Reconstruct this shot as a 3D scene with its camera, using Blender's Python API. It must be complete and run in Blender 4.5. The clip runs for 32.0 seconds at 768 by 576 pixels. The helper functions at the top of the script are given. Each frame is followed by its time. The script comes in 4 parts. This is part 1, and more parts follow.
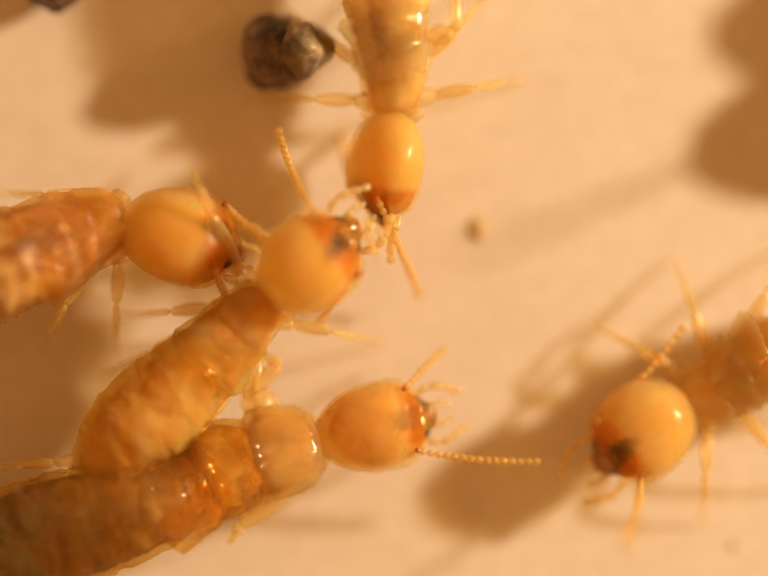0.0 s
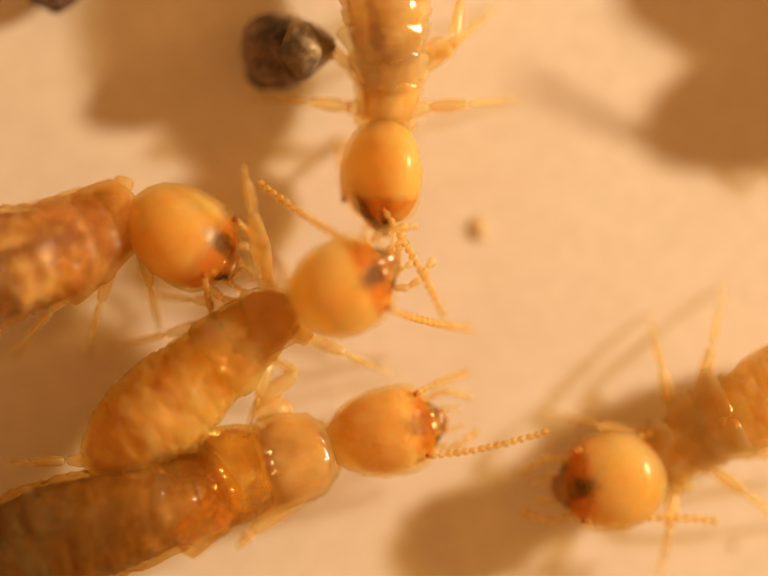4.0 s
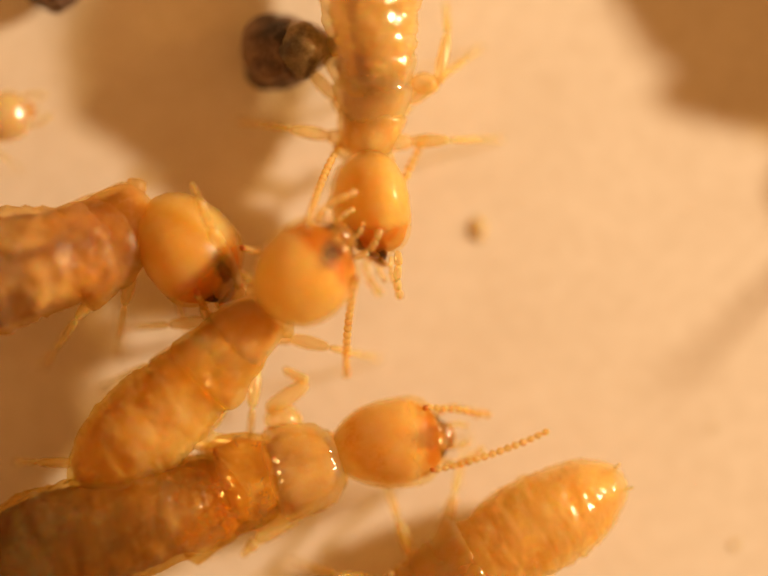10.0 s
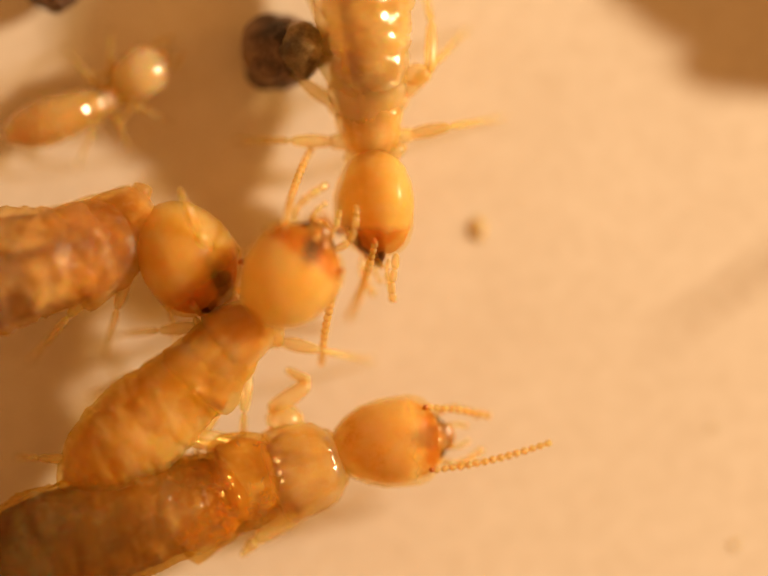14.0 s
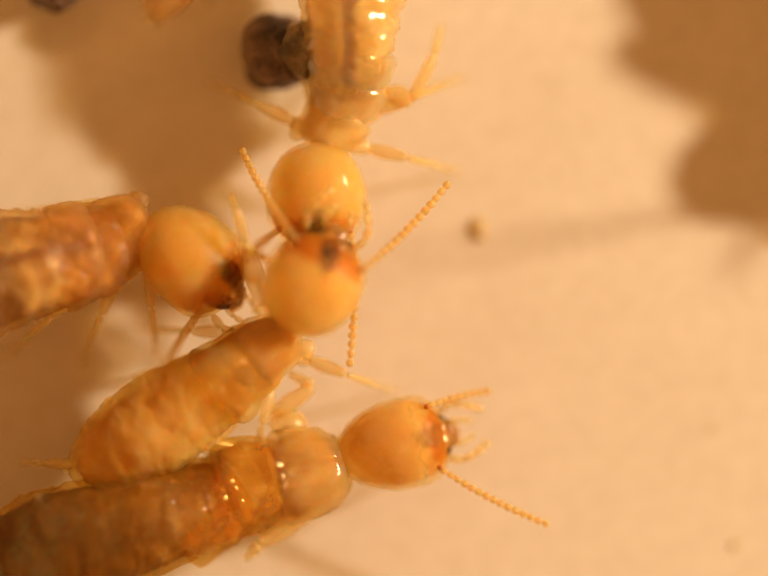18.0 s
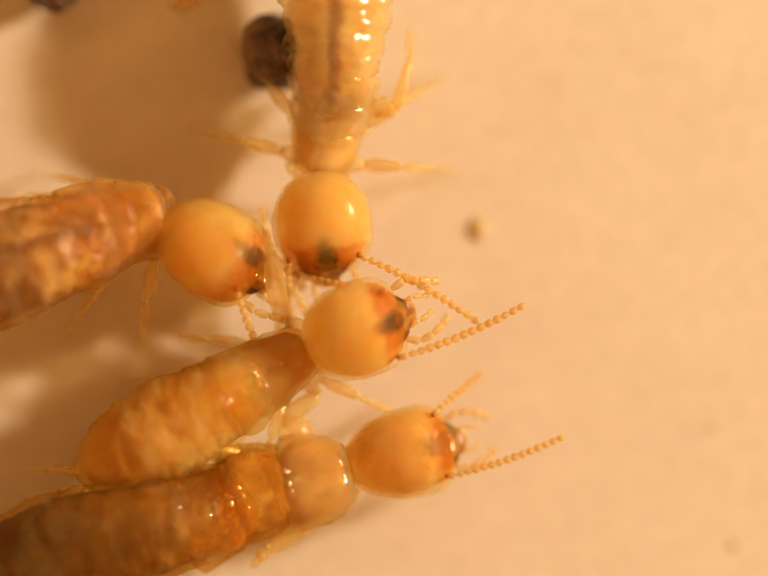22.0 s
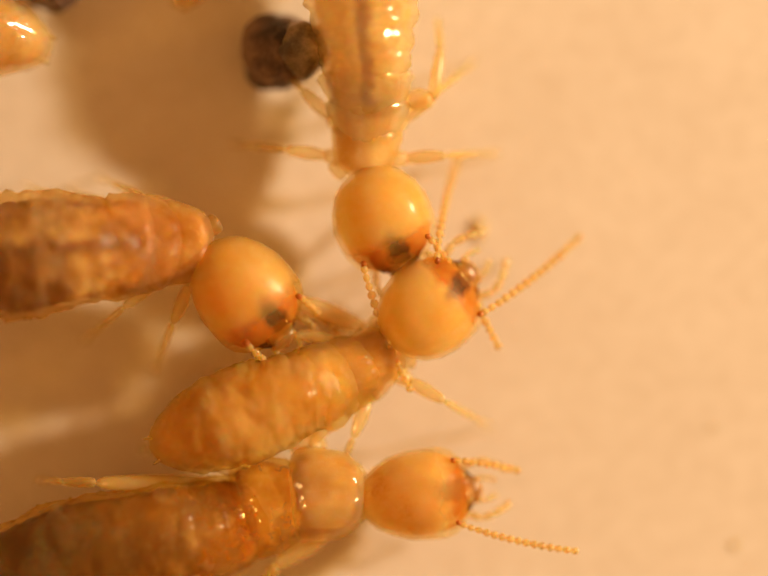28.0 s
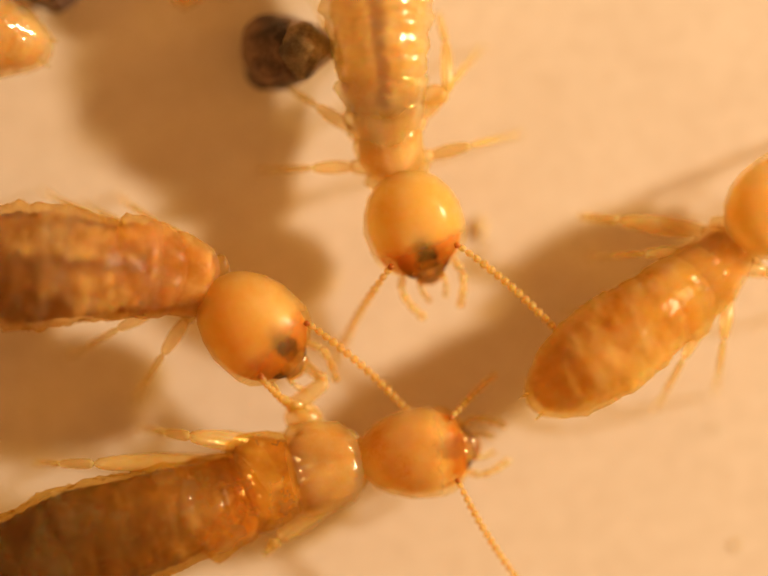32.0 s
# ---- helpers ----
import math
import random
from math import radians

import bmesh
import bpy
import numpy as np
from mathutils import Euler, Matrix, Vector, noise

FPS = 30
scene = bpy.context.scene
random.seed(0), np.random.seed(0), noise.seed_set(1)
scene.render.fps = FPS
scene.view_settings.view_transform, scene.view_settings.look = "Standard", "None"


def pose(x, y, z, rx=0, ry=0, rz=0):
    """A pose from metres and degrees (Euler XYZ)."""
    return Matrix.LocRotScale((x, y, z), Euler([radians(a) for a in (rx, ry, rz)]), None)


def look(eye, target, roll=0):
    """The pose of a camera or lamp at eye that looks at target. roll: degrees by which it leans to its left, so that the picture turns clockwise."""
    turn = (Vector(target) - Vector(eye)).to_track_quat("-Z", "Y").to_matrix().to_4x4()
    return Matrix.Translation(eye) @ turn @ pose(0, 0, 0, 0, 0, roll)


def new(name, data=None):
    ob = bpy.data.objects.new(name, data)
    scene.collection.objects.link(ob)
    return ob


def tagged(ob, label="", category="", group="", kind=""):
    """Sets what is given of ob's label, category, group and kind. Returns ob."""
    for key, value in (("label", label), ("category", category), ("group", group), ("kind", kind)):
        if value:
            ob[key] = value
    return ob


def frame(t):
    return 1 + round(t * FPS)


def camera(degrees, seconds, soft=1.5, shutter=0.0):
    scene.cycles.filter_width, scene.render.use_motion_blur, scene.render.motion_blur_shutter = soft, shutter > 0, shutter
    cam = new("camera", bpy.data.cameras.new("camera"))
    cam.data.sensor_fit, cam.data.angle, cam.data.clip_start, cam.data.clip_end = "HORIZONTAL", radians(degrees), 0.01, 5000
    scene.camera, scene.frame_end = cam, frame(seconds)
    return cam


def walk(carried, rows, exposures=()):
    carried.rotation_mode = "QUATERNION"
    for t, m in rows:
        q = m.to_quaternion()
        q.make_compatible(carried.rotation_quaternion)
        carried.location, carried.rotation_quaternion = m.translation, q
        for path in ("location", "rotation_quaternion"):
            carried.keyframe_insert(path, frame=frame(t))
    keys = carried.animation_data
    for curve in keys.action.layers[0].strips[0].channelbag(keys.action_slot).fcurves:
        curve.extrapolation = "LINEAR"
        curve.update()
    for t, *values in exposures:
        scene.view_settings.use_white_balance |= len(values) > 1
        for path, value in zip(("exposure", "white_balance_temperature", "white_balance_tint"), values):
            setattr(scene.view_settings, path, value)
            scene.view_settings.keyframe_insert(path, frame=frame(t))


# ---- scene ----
# A microscope stage: pale floor, soil grains and pale termites, at true size (a head is about 1.1 mm wide).
U = 5.6e-6          # working unit of the plan, in metres
HIGH = 0.12         # the lens stands this high over the floor
SHARP = 1.2e-3     # height of the plane of focus

cam = camera(2 * math.degrees(math.atan(784 * U / (HIGH - SHARP))), 32.0, soft=1.5, shutter=0.5)
cam.data.dof.use_dof = True
cam.data.dof.focus_distance = HIGH - SHARP
cam.data.dof.aperture_fstop = 24.0
walk(cam, [(0.0, pose(0, 0, HIGH)), (32.0, pose(0, 0, HIGH))])

# ---- light: one warm lamp low at the side, warm room round it ----
world = bpy.data.worlds.new("room")
scene.world = world
world.use_nodes = True
world.node_tree.nodes["Background"].inputs["Color"].default_value = (1.0, 0.40, 0.10, 1)
world.node_tree.nodes["Background"].inputs["Strength"].default_value = 0.50

LAMP_AZ, LAMP_EL, LAMP_R = 19.0, 25.5, 0.078
lamp_dir = Vector((math.cos(radians(LAMP_EL)) * math.cos(radians(LAMP_AZ)),
                   math.cos(radians(LAMP_EL)) * math.sin(radians(LAMP_AZ)), math.sin(radians(LAMP_EL))))
lamp_data = bpy.data.lights.new("lamp", "AREA")
lamp_data.shape, lamp_data.size, lamp_data.size_y = "ELLIPSE", 0.0076, 0.0042
lamp_data.energy, lamp_data.color = 0.0918, (1.0, 0.711, 0.418)
lamp = new("lamp", lamp_data)
lamp.matrix_world = look(lamp_dir * LAMP_R, (0, 0, 0))


# ---- materials ----
def link(m, a, b):
    m.node_tree.links.new(a, b)


def node(m, kind, **values):
    n = m.node_tree.nodes.new(kind)
    for key, value in values.items():
        n.inputs[key].default_value = value
    return n


def grain(m, scale, detail=4.0, rough=0.6, along=False):
    """Noise in object space, shifted from piece to piece, or, with along, running on from piece to piece."""
    if along:
        place = node(m, "ShaderNodeAttribute")
        place.attribute_name = "place"
        n = node(m, "ShaderNodeTexNoise", Scale=scale * U, Detail=detail, Roughness=rough)
        link(m, place.outputs["Vector"], n.inputs["Vector"])
        return n.outputs["Fac"]
    co = node(m, "ShaderNodeTexCoord")
    info = node(m, "ShaderNodeObjectInfo")
    shift = node(m, "ShaderNodeVectorMath")
    shift.operation = "SCALE"
    comb = node(m, "ShaderNodeCombineXYZ")
    for axis in ("X", "Y", "Z"):
        link(m, info.outputs["Random"], comb.inputs[axis])
    link(m, comb.outputs[0], shift.inputs[0])
    shift.inputs["Scale"].default_value = 0.02
    add = node(m, "ShaderNodeVectorMath")
    link(m, co.outputs["Object"], add.inputs[0])
    link(m, shift.outputs[0], add.inputs[1])
    n = node(m, "ShaderNodeTexNoise", Scale=scale, Detail=detail, Roughness=rough)
    link(m, add.outputs[0], n.inputs["Vector"])
    return n.outputs["Fac"]


def ramp(m, fac, stops):
    r = node(m, "ShaderNodeValToRGB")
    e = r.color_ramp.elements
    while len(e) < len(stops):
        e.new(0.5)
    for el, (at, col) in zip(e, stops):
        el.position, el.color = at, (*col, 1)
    link(m, fac, r.inputs["Fac"])
    return r.outputs["Color"]


def blend(m, fac, a, b):
    x = node(m, "ShaderNodeMix")
    x.data_type = "RGBA"
    for value, socket in ((fac, x.inputs[0]), (a, x.inputs[6]), (b, x.inputs[7])):
        if isinstance(value, (float, tuple)):
            socket.default_value = value
        else:
            link(m, value, socket)
    return x.outputs[2]


def bumped(m, bsdf, fac, depth, strength=1.0):
    b = node(m, "ShaderNodeBump", Strength=strength, Distance=depth)
    link(m, fac, b.inputs["Height"])
    link(m, b.outputs[0], bsdf.inputs["Normal"])
    link(m, b.outputs[0], bsdf.inputs["Coat Normal"])


def material(name):
    m = bpy.data.materials.new(name)
    m.use_nodes = True
    return m, m.node_tree.nodes["Principled BSDF"], m.node_tree.nodes["Material Output"]


def span(m, value, low, high):
    r = node(m, "ShaderNodeMapRange")
    r.inputs["From Min"].default_value, r.inputs["From Max"].default_value = low, high
    link(m, value, r.inputs["Value"])
    return r.outputs["Result"]


def rear_ramp(m, tone, scale, along):
    """A mottled gut tone, darker towards the tail."""
    return ramp(m, grain(m, scale * 1.4, along=along), [(0.36, tuple(v * 0.45 for v in tone)), (0.66, tuple(v * 1.5 for v in tone))])


def cuticle(name, stops, scale, see=0.0, gloss=0.25, sss=0.8, depth=6e-6, bump_scale=9000.0, reach=0.00022,
            fat=0.0, stripe=None, front=None, through_it=0.0, along=False, tint=(1.0, 0.78, 0.42), wet=0.0, rear=None, sheen=0.025, band=(34, 88), smudge=0.0, rise_by=0.34):
    """Thin waxy insect skin: mottled, soft inside, glossy outside; see: share of light that goes straight through;
    fat: pale granules below the skin; stripe: colour of a line down the back; front: pigment towards the mouth, over band;
    smudge: how far the dark roots of the jaws show in the thin skin above them."""
    m, b, out = material(name)
    colour = ramp(m, grain(m, scale, along=along), stops)
    if fat:
        pale = span(m, grain(m, scale * 4.5, 5.0, 0.7, along), 0.52, 0.72)
        cloud = node(m, "ShaderNodeMath")
        cloud.operation = "MULTIPLY"
        link(m, pale, cloud.inputs[0])
        cloud.inputs[1].default_value = fat
        colour = blend(m, cloud.outputs[0], colour, (0.97, 0.90, 0.72, 1))
    if stripe or front:
        co = node(m, "ShaderNodeTexCoord")
        xyz = node(m, "ShaderNodeSeparateXYZ")
        link(m, co.outputs["Object"], xyz.inputs[0])
        wav = node(m, "ShaderNodeMath")
        wav.operation = "MULTIPLY_ADD"
        link(m, grain(m, 6000.0), wav.inputs[0])
        wav.inputs[1].default_value = 60 * U
        if stripe:
            side = node(m, "ShaderNodeMath")
            side.operation = "ABSOLUTE"
            link(m, xyz.outputs["Y"], side.inputs[0])
            link(m, side.outputs[0], wav.inputs[2])
            colour = blend(m, span(m, wav.outputs[0], 48 * U, 36 * U), colour, (*stripe, 1))
        else:
            link(m, xyz.outputs["X"], wav.inputs[2])
            wav.inputs[1].default_value = 46 * U
            colour = blend(m, span(m, wav.outputs[0], band[0] * U, band[1] * U), colour, (*front, 1))
            if smudge:
                flat = node(m, "ShaderNodeVectorMath")
                flat.operation = "MULTIPLY"
                link(m, co.outputs["Object"], flat.inputs[0])
                flat.inputs[1].default_value = (0.8, 1.8, 0)
                off = node(m, "ShaderNodeVectorMath")
                off.operation = "DISTANCE"
                link(m, flat.outputs[0], off.inputs[0])
                off.inputs[1].default_value = (59 * U, 8 * U, 0)
                wob = node(m, "ShaderNodeMath")
                wob.operation = "MULTIPLY_ADD"
                link(m, grain(m, 7000.0, 3.0), wob.inputs[0])
                wob.inputs[1].default_value = 60 * U
                link(m, off.outputs["Value"], wob.inputs[2])
                deep = node(m, "ShaderNodeMath")
                deep.operation = "MULTIPLY"
                link(m, span(m, wob.outputs[0], 84 * U, 56 * U), deep.inputs[0])
                deep.inputs[1].default_value = smudge
                colour = blend(m, deep.outputs[0], colour, (0.060, 0.013, 0.002, 1))
    if rear:
        far = node(m, "ShaderNodeTexCoord")
        axes = node(m, "ShaderNodeSeparateXYZ")
        link(m, far.outputs["Object"], axes.inputs[0])
        spill = node(m, "ShaderNodeMath")
        spill.operation = "MULTIPLY_ADD"
        link(m, grain(m, 2500.0), spill.inputs[0])
        spill.inputs[1].default_value = 420 * U
        link(m, axes.outputs["X"], spill.inputs[2])
        colour = blend(m, span(m, spill.outputs[0], 190 * U, -170 * U), colour, rear_ramp(m, rear, scale, along))
    link(m, colour, b.inputs["Base Color"])
    b.inputs["Subsurface Weight"].default_value = sss
    b.inputs["Subsurface Radius"].default_value = (1.0, 0.62, 0.28)
    b.inputs["Subsurface Scale"].default_value = reach
    b.inputs["Roughness"].default_value = gloss
    b.inputs["IOR"].default_value = 1.5
    if through_it:
        b.inputs["Transmission Weight"].default_value = through_it
        b.inputs["Roughness"].default_value = 0.5
        b.inputs["IOR"].default_value = 1.12
        b.inputs["Coat Weight"].default_value = 0.7
        b.inputs["Coat Roughness"].default_value = gloss
    bumped(m, b, grain(m, bump_scale, 5.0), depth, 0.6)
    if see:
        if front:
            rise = node(m, "ShaderNodeMath")
            rise.operation = "MULTIPLY_ADD"
            link(m, span(m, wav.outputs[0], 48 * U, 80 * U), rise.inputs[0])
            rise.inputs[1].default_value, rise.inputs[2].default_value = rise_by, see
        clear = node(m, "ShaderNodeBsdfTransparent", Color=(*tint, 1))
        mix = node(m, "ShaderNodeMixShader", Fac=see)
        if front:
            link(m, rise.outputs[0], mix.inputs[0])
        link(m, b.outputs[0], mix.inputs[1])
        link(m, clear.outputs[0], mix.inputs[2])
        if wet:
            # a film of moisture on top
            b.inputs["Coat Weight"].default_value = 0.0
            film = node(m, "ShaderNodeBump", Strength=0.8, Distance=wet)
            link(m, grain(m, 8500.0, 2.5, 0.5, along), film.inputs["Height"])
            gl = node(m, "ShaderNodeBsdfAnisotropic", Color=(1, 1, 1, 1), Roughness=gloss)
            link(m, film.outputs[0], gl.inputs["Normal"])
            top = node(m, "ShaderNodeMixShader", Fac=sheen)
            link(m, mix.outputs[0], top.inputs[1])
            link(m, gl.outputs[0], top.inputs[2])
            mix = top
        link(m, mix.outputs[0], out.inputs["Surface"])
    return m


AMBER = (0.60, 0.23, 0.025)
YELLOW = [(0.36, (0.86, 0.50, 0.11)), (0.5, (0.92, 0.62, 0.20)), (0.64, (0.96, 0.76, 0.36))]
SHELL = dict(gloss=0.2, sss=1.0, depth=7e-6, bump_scale=4200.0, reach=0.0008, fat=0.2, front=AMBER, band=(70, 118), rise_by=0.29, through_it=0.5)
HEAD = cuticle("head_cuticle", YELLOW, 1500.0, see=0.68, tint=(1.0, 0.96, 0.82), **SHELL)
HEAD_DENSE = cuticle("head_cuticle_dense", YELLOW, 1500.0, see=0.64, tint=(1.0, 0.96, 0.80), **SHELL)
HEAD_SOFT = cuticle("head_cuticle_dull", YELLOW, 1500.0, see=0.68, tint=(1.0, 0.96, 0.82), **{**SHELL, "gloss": 0.42})
HEAD_DARK = cuticle("head_cuticle_amber", [(0.36, (0.72, 0.41, 0.10)), (0.46, (0.86, 0.60, 0.20)), (0.7, (0.94, 0.75, 0.38))], 2300.0, see=0.66,
                    tint=(1.0, 0.94, 0.74), **SHELL)
HEAD_AMBER = cuticle("head_cuticle_honey", YELLOW, 1500.0, see=0.56, tint=(1.0, 0.92, 0.66), **{**SHELL, "gloss": 0.3})
WITHIN = dict(see=0.56, tint=(1.0, 0.90, 0.56), gloss=0.6, sss=1.0, reach=0.0005, depth=1.0e-5, bump_scale=7000.0, front=(0.70, 0.28, 0.03), band=(46, 64), rise_by=0.0)
BRAIN = cuticle("head_muscle", [(0.36, (0.90, 0.61, 0.21)), (0.5, (0.94, 0.71, 0.31)), (0.64, (0.97, 0.81, 0.45))], 1700.0, fat=0.3, smudge=0.95, **WITHIN)
BRAIN_DARK = cuticle("head_muscle_amber", [(0.38, (0.66, 0.36, 0.09)), (0.48, (0.85, 0.58, 0.22)), (0.64, (0.93, 0.75, 0.42))], 1900.0, fat=0.4, smudge=0.45, **{**WITHIN, "band": (70, 96)})
CLEAR = dict(gloss=0.13, sss=1.0, reach=0.0004, depth=8e-6, bump_scale=9000.0, through_it=0.6, along=True, wet=1.8e-5)
SKIN = cuticle("pale_skin", [(0.30, (0.79, 0.47, 0.10)), (0.5, (0.89, 0.64, 0.22)), (0.70, (0.97, 0.84, 0.48))],
               2200.0, see=0.68, fat=0.3, tint=(1.0, 0.92, 0.62), sheen=0.01, **CLEAR)
PALE = cuticle("pale_clear_skin", [(0.30, (0.86, 0.58, 0.20)), (0.70, (0.97, 0.85, 0.54))], 2200.0, see=0.72, fat=0.4, tint=(1.0, 0.94, 0.72), sheen=0.035, **CLEAR)
COLLAR = cuticle("collar_skin", [(0.36, (0.86, 0.55, 0.17)), (0.64, (0.97, 0.82, 0.48))], 2500.0, see=0.66, fat=0.5, tint=(1.0, 0.93, 0.72), **CLEAR)
AMBERSKIN = cuticle("amber_skin", [(0.32, (0.52, 0.25, 0.03)), (0.5, (0.70, 0.42, 0.08)), (0.68, (0.88, 0.65, 0.27))],
                    1800.0, see=0.78, fat=0.1, tint=(1.0, 0.87, 0.51), **CLEAR)
THIN = cuticle("thin_skin", [(0.30, (0.84, 0.58, 0.20)), (0.70, (0.98, 0.88, 0.60))], 2200.0, see=0.72, fat=0.4, tint=(1.0, 0.95, 0.76), sheen=0.17, **{**CLEAR, "gloss": 0.15})
DULL = cuticle("dull_skin", [(0.34, (0.62, 0.36, 0.10)), (0.66, (0.91, 0.74, 0.44))], 2200.0, see=0.70, fat=0.5, tint=(1.0, 0.86, 0.55), sheen=0.010, **{**CLEAR, "gloss": 0.34, "wet": 2.5e-5})
SOFT = dict(see=0.20, tint=(0.98, 0.72, 0.32), gloss=0.6, sss=0.9, reach=0.00014, depth=1.4e-5, bump_scale=9000.0, along=True)
VEIL = cuticle("fat_layer", [(0.34, (0.80, 0.50, 0.15)), (0.5, (0.89, 0.64, 0.25)), (0.66, (0.96, 0.80, 0.46))], 2400.0, fat=0.5, see=0.64, tint=(1.0, 0.93, 0.66), gloss=0.6, sss=1.0,
               reach=0.0004, depth=1.2e-5, bump_scale=9000.0, along=True)
FLESH = cuticle("pale_gut", [(0.34, (0.50, 0.25, 0.035)), (0.5, (0.64, 0.37, 0.07)), (0.66, (0.80, 0.55, 0.18))], 1900.0, fat=0.35, **SOFT)
STRIPED = cuticle("striped_gut", [(0.32, (0.80, 0.52, 0.12)), (0.5, (0.91, 0.71, 0.28)), (0.68, (0.97, 0.88, 0.58))],
                  2000.0, fat=0.9, stripe=(0.32, 0.12, 0.012), **{**SOFT, "see": 0.36, "tint": (1.0, 0.84, 0.5)})
SPECKLED = cuticle("speckled_gut", [(0.40, (0.32, 0.14, 0.022)), (0.50, (0.60, 0.38, 0.11)), (0.60, (0.92, 0.81, 0.55))],
                   1700.0, fat=0.85, stripe=(0.28, 0.10, 0.012), rear=(0.15, 0.048, 0.005), **SOFT)
GUT = cuticle("brown_gut", [(0.34, (0.20, 0.075, 0.004)), (0.5, (0.31, 0.14, 0.014)), (0.68, (0.48, 0.26, 0.05))], 1500.0, fat=0.35, rear=(0.08, 0.025, 0.0014), **SOFT)
HONEY = cuticle("honey_flesh", [(0.34, (0.43, 0.22, 0.03)), (0.5, (0.63, 0.40, 0.10)), (0.68, (0.84, 0.64, 0.28))], 1800.0, fat=0.45, **SOFT)
PALEFAT = cuticle("pale_fat", [(0.34, (0.74, 0.50, 0.20)), (0.5, (0.88, 0.70, 0.38)), (0.66, (0.95, 0.84, 0.58))], 2200.0, fat=0.4, **{**SOFT, "see": 0.35, "tint": (1.0, 0.86, 0.55)})
LEG = cuticle("leg_cuticle", [(0.3, (0.86, 0.58, 0.18)), (0.7, (0.94, 0.75, 0.38))], 3000.0, see=0.76, gloss=0.14, sss=1.0, tint=(1.0, 0.93, 0.72), wet=1e-6)
PALP = cuticle("palp_cuticle", [(0.3, (0.84, 0.56, 0.20)), (0.7, (0.94, 0.75, 0.40))], 5000.0, see=0.70, gloss=0.14, sss=1.0, tint=(1.0, 0.92, 0.70), wet=1e-6)
FEELER = cuticle("antenna_cuticle", [(0.3, (0.74, 0.47, 0.14)), (0.7, (0.89, 0.66, 0.31))], 6000.0, see=0.60, gloss=0.2, tint=(1.0, 0.88, 0.60))
MOUTH = cuticle("mouth_cuticle", [(0.3, (0.62, 0.27, 0.04)), (0.7, (0.84, 0.50, 0.15))], 5000.0, see=0.70, gloss=0.12, tint=(1.0, 0.80, 0.42), wet=6e-6, sheen=0.05)
JAW = cuticle("jaw_horn", [(0.36, (0.30, 0.085, 0.008)), (0.50, (0.50, 0.19, 0.020)), (0.64, (0.70, 0.34, 0.06))], 5000.0, gloss=0.30, sss=0.3, see=0.12, tint=(1.0, 0.5, 0.15), rise_by=0.0,
              front=(0.060, 0.020, 0.005), band=(78, 118))
JAW_PALE = cuticle("jaw_horn_amber", [(0.36, (0.34, 0.12, 0.012)), (0.5, (0.55, 0.26, 0.04)), (0.64, (0.74, 0.46, 0.12))], 6500.0, gloss=0.25, sss=0.3,
                   front=(0.045, 0.018, 0.006), band=(94, 124))
WHITE = cuticle("young_cuticle", [(0.3, (0.90, 0.74, 0.44)), (0.7, (0.97, 0.88, 0.66))], 2200.0, see=0.66, gloss=0.10, sss=1.0, depth=4e-6, reach=0.0004, tint=(1.0, 0.95, 0.8), wet=8e-6, sheen=0.06)
MARK = cuticle("socket_horn", [(0.3, (0.24, 0.06, 0.01)), (0.7, (0.50, 0.17, 0.03))], 6000.0, gloss=0.2, sss=0.3)


def floor_paper():
    m, b, out = material("pale_floor")
    co = ramp(m, grain(m, 900.0, 3.0), [(0.3, (0.76, 0.72, 0.66)), (0.7, (0.81, 0.78, 0.73))])
    fine = ramp(m, grain(m, 5200.0, 5.0), [(0.35, (0.88, 0.86, 0.82)), (0.6, (1.0, 1.0, 1.0))])
    x = node(m, "ShaderNodeMix")
    x.data_type, x.blend_type = "RGBA", "MULTIPLY"
    x.inputs[0].default_value = 0.6
    link(m, co, x.inputs[6])
    link(m, fine, x.inputs[7])
    link(m, x.outputs[2], b.inputs["Base Color"])
    b.inputs["Roughness"].default_value = 0.75
    bumped(m, b, grain(m, 12000.0, 5.0), 4e-6, 0.4)
    return m


def soil():
    m, b, out = material("soil_grain")
    co = ramp(m, grain(m, 2000.0, 6.0, 0.6), [(0.38, (0.034, 0.023, 0.018)), (0.50, (0.14, 0.090, 0.066)), (0.66, (0.31, 0.215, 0.155))])
    link(m, co, b.inputs["Base Color"])
    b.inputs["Roughness"].default_value = 0.65
    bumped(m, b, grain(m, 9000.0, 6.0), 2.5e-5, 0.8)
    return m


PAPER, SOIL = floor_paper(), soil()


# ---- mesh helpers, in units of U ----
def finish(bm, name, mat):
    me = bpy.data.meshes.new(name)
    bmesh.ops.recalc_face_normals(bm, faces=bm.faces)
    bmesh.ops.scale(bm, vec=(U, U, U), verts=bm.verts)
    for f in bm.faces:
        f.smooth = True
    bm.to_mesh(me)
    bm.free()
    me.materials.append(mat)
    return me


def part(name, bm, mat, parent, label=""):
    ob = new(name, finish(bm, name, mat))
    ob.parent = parent
    return tagged(ob, label)


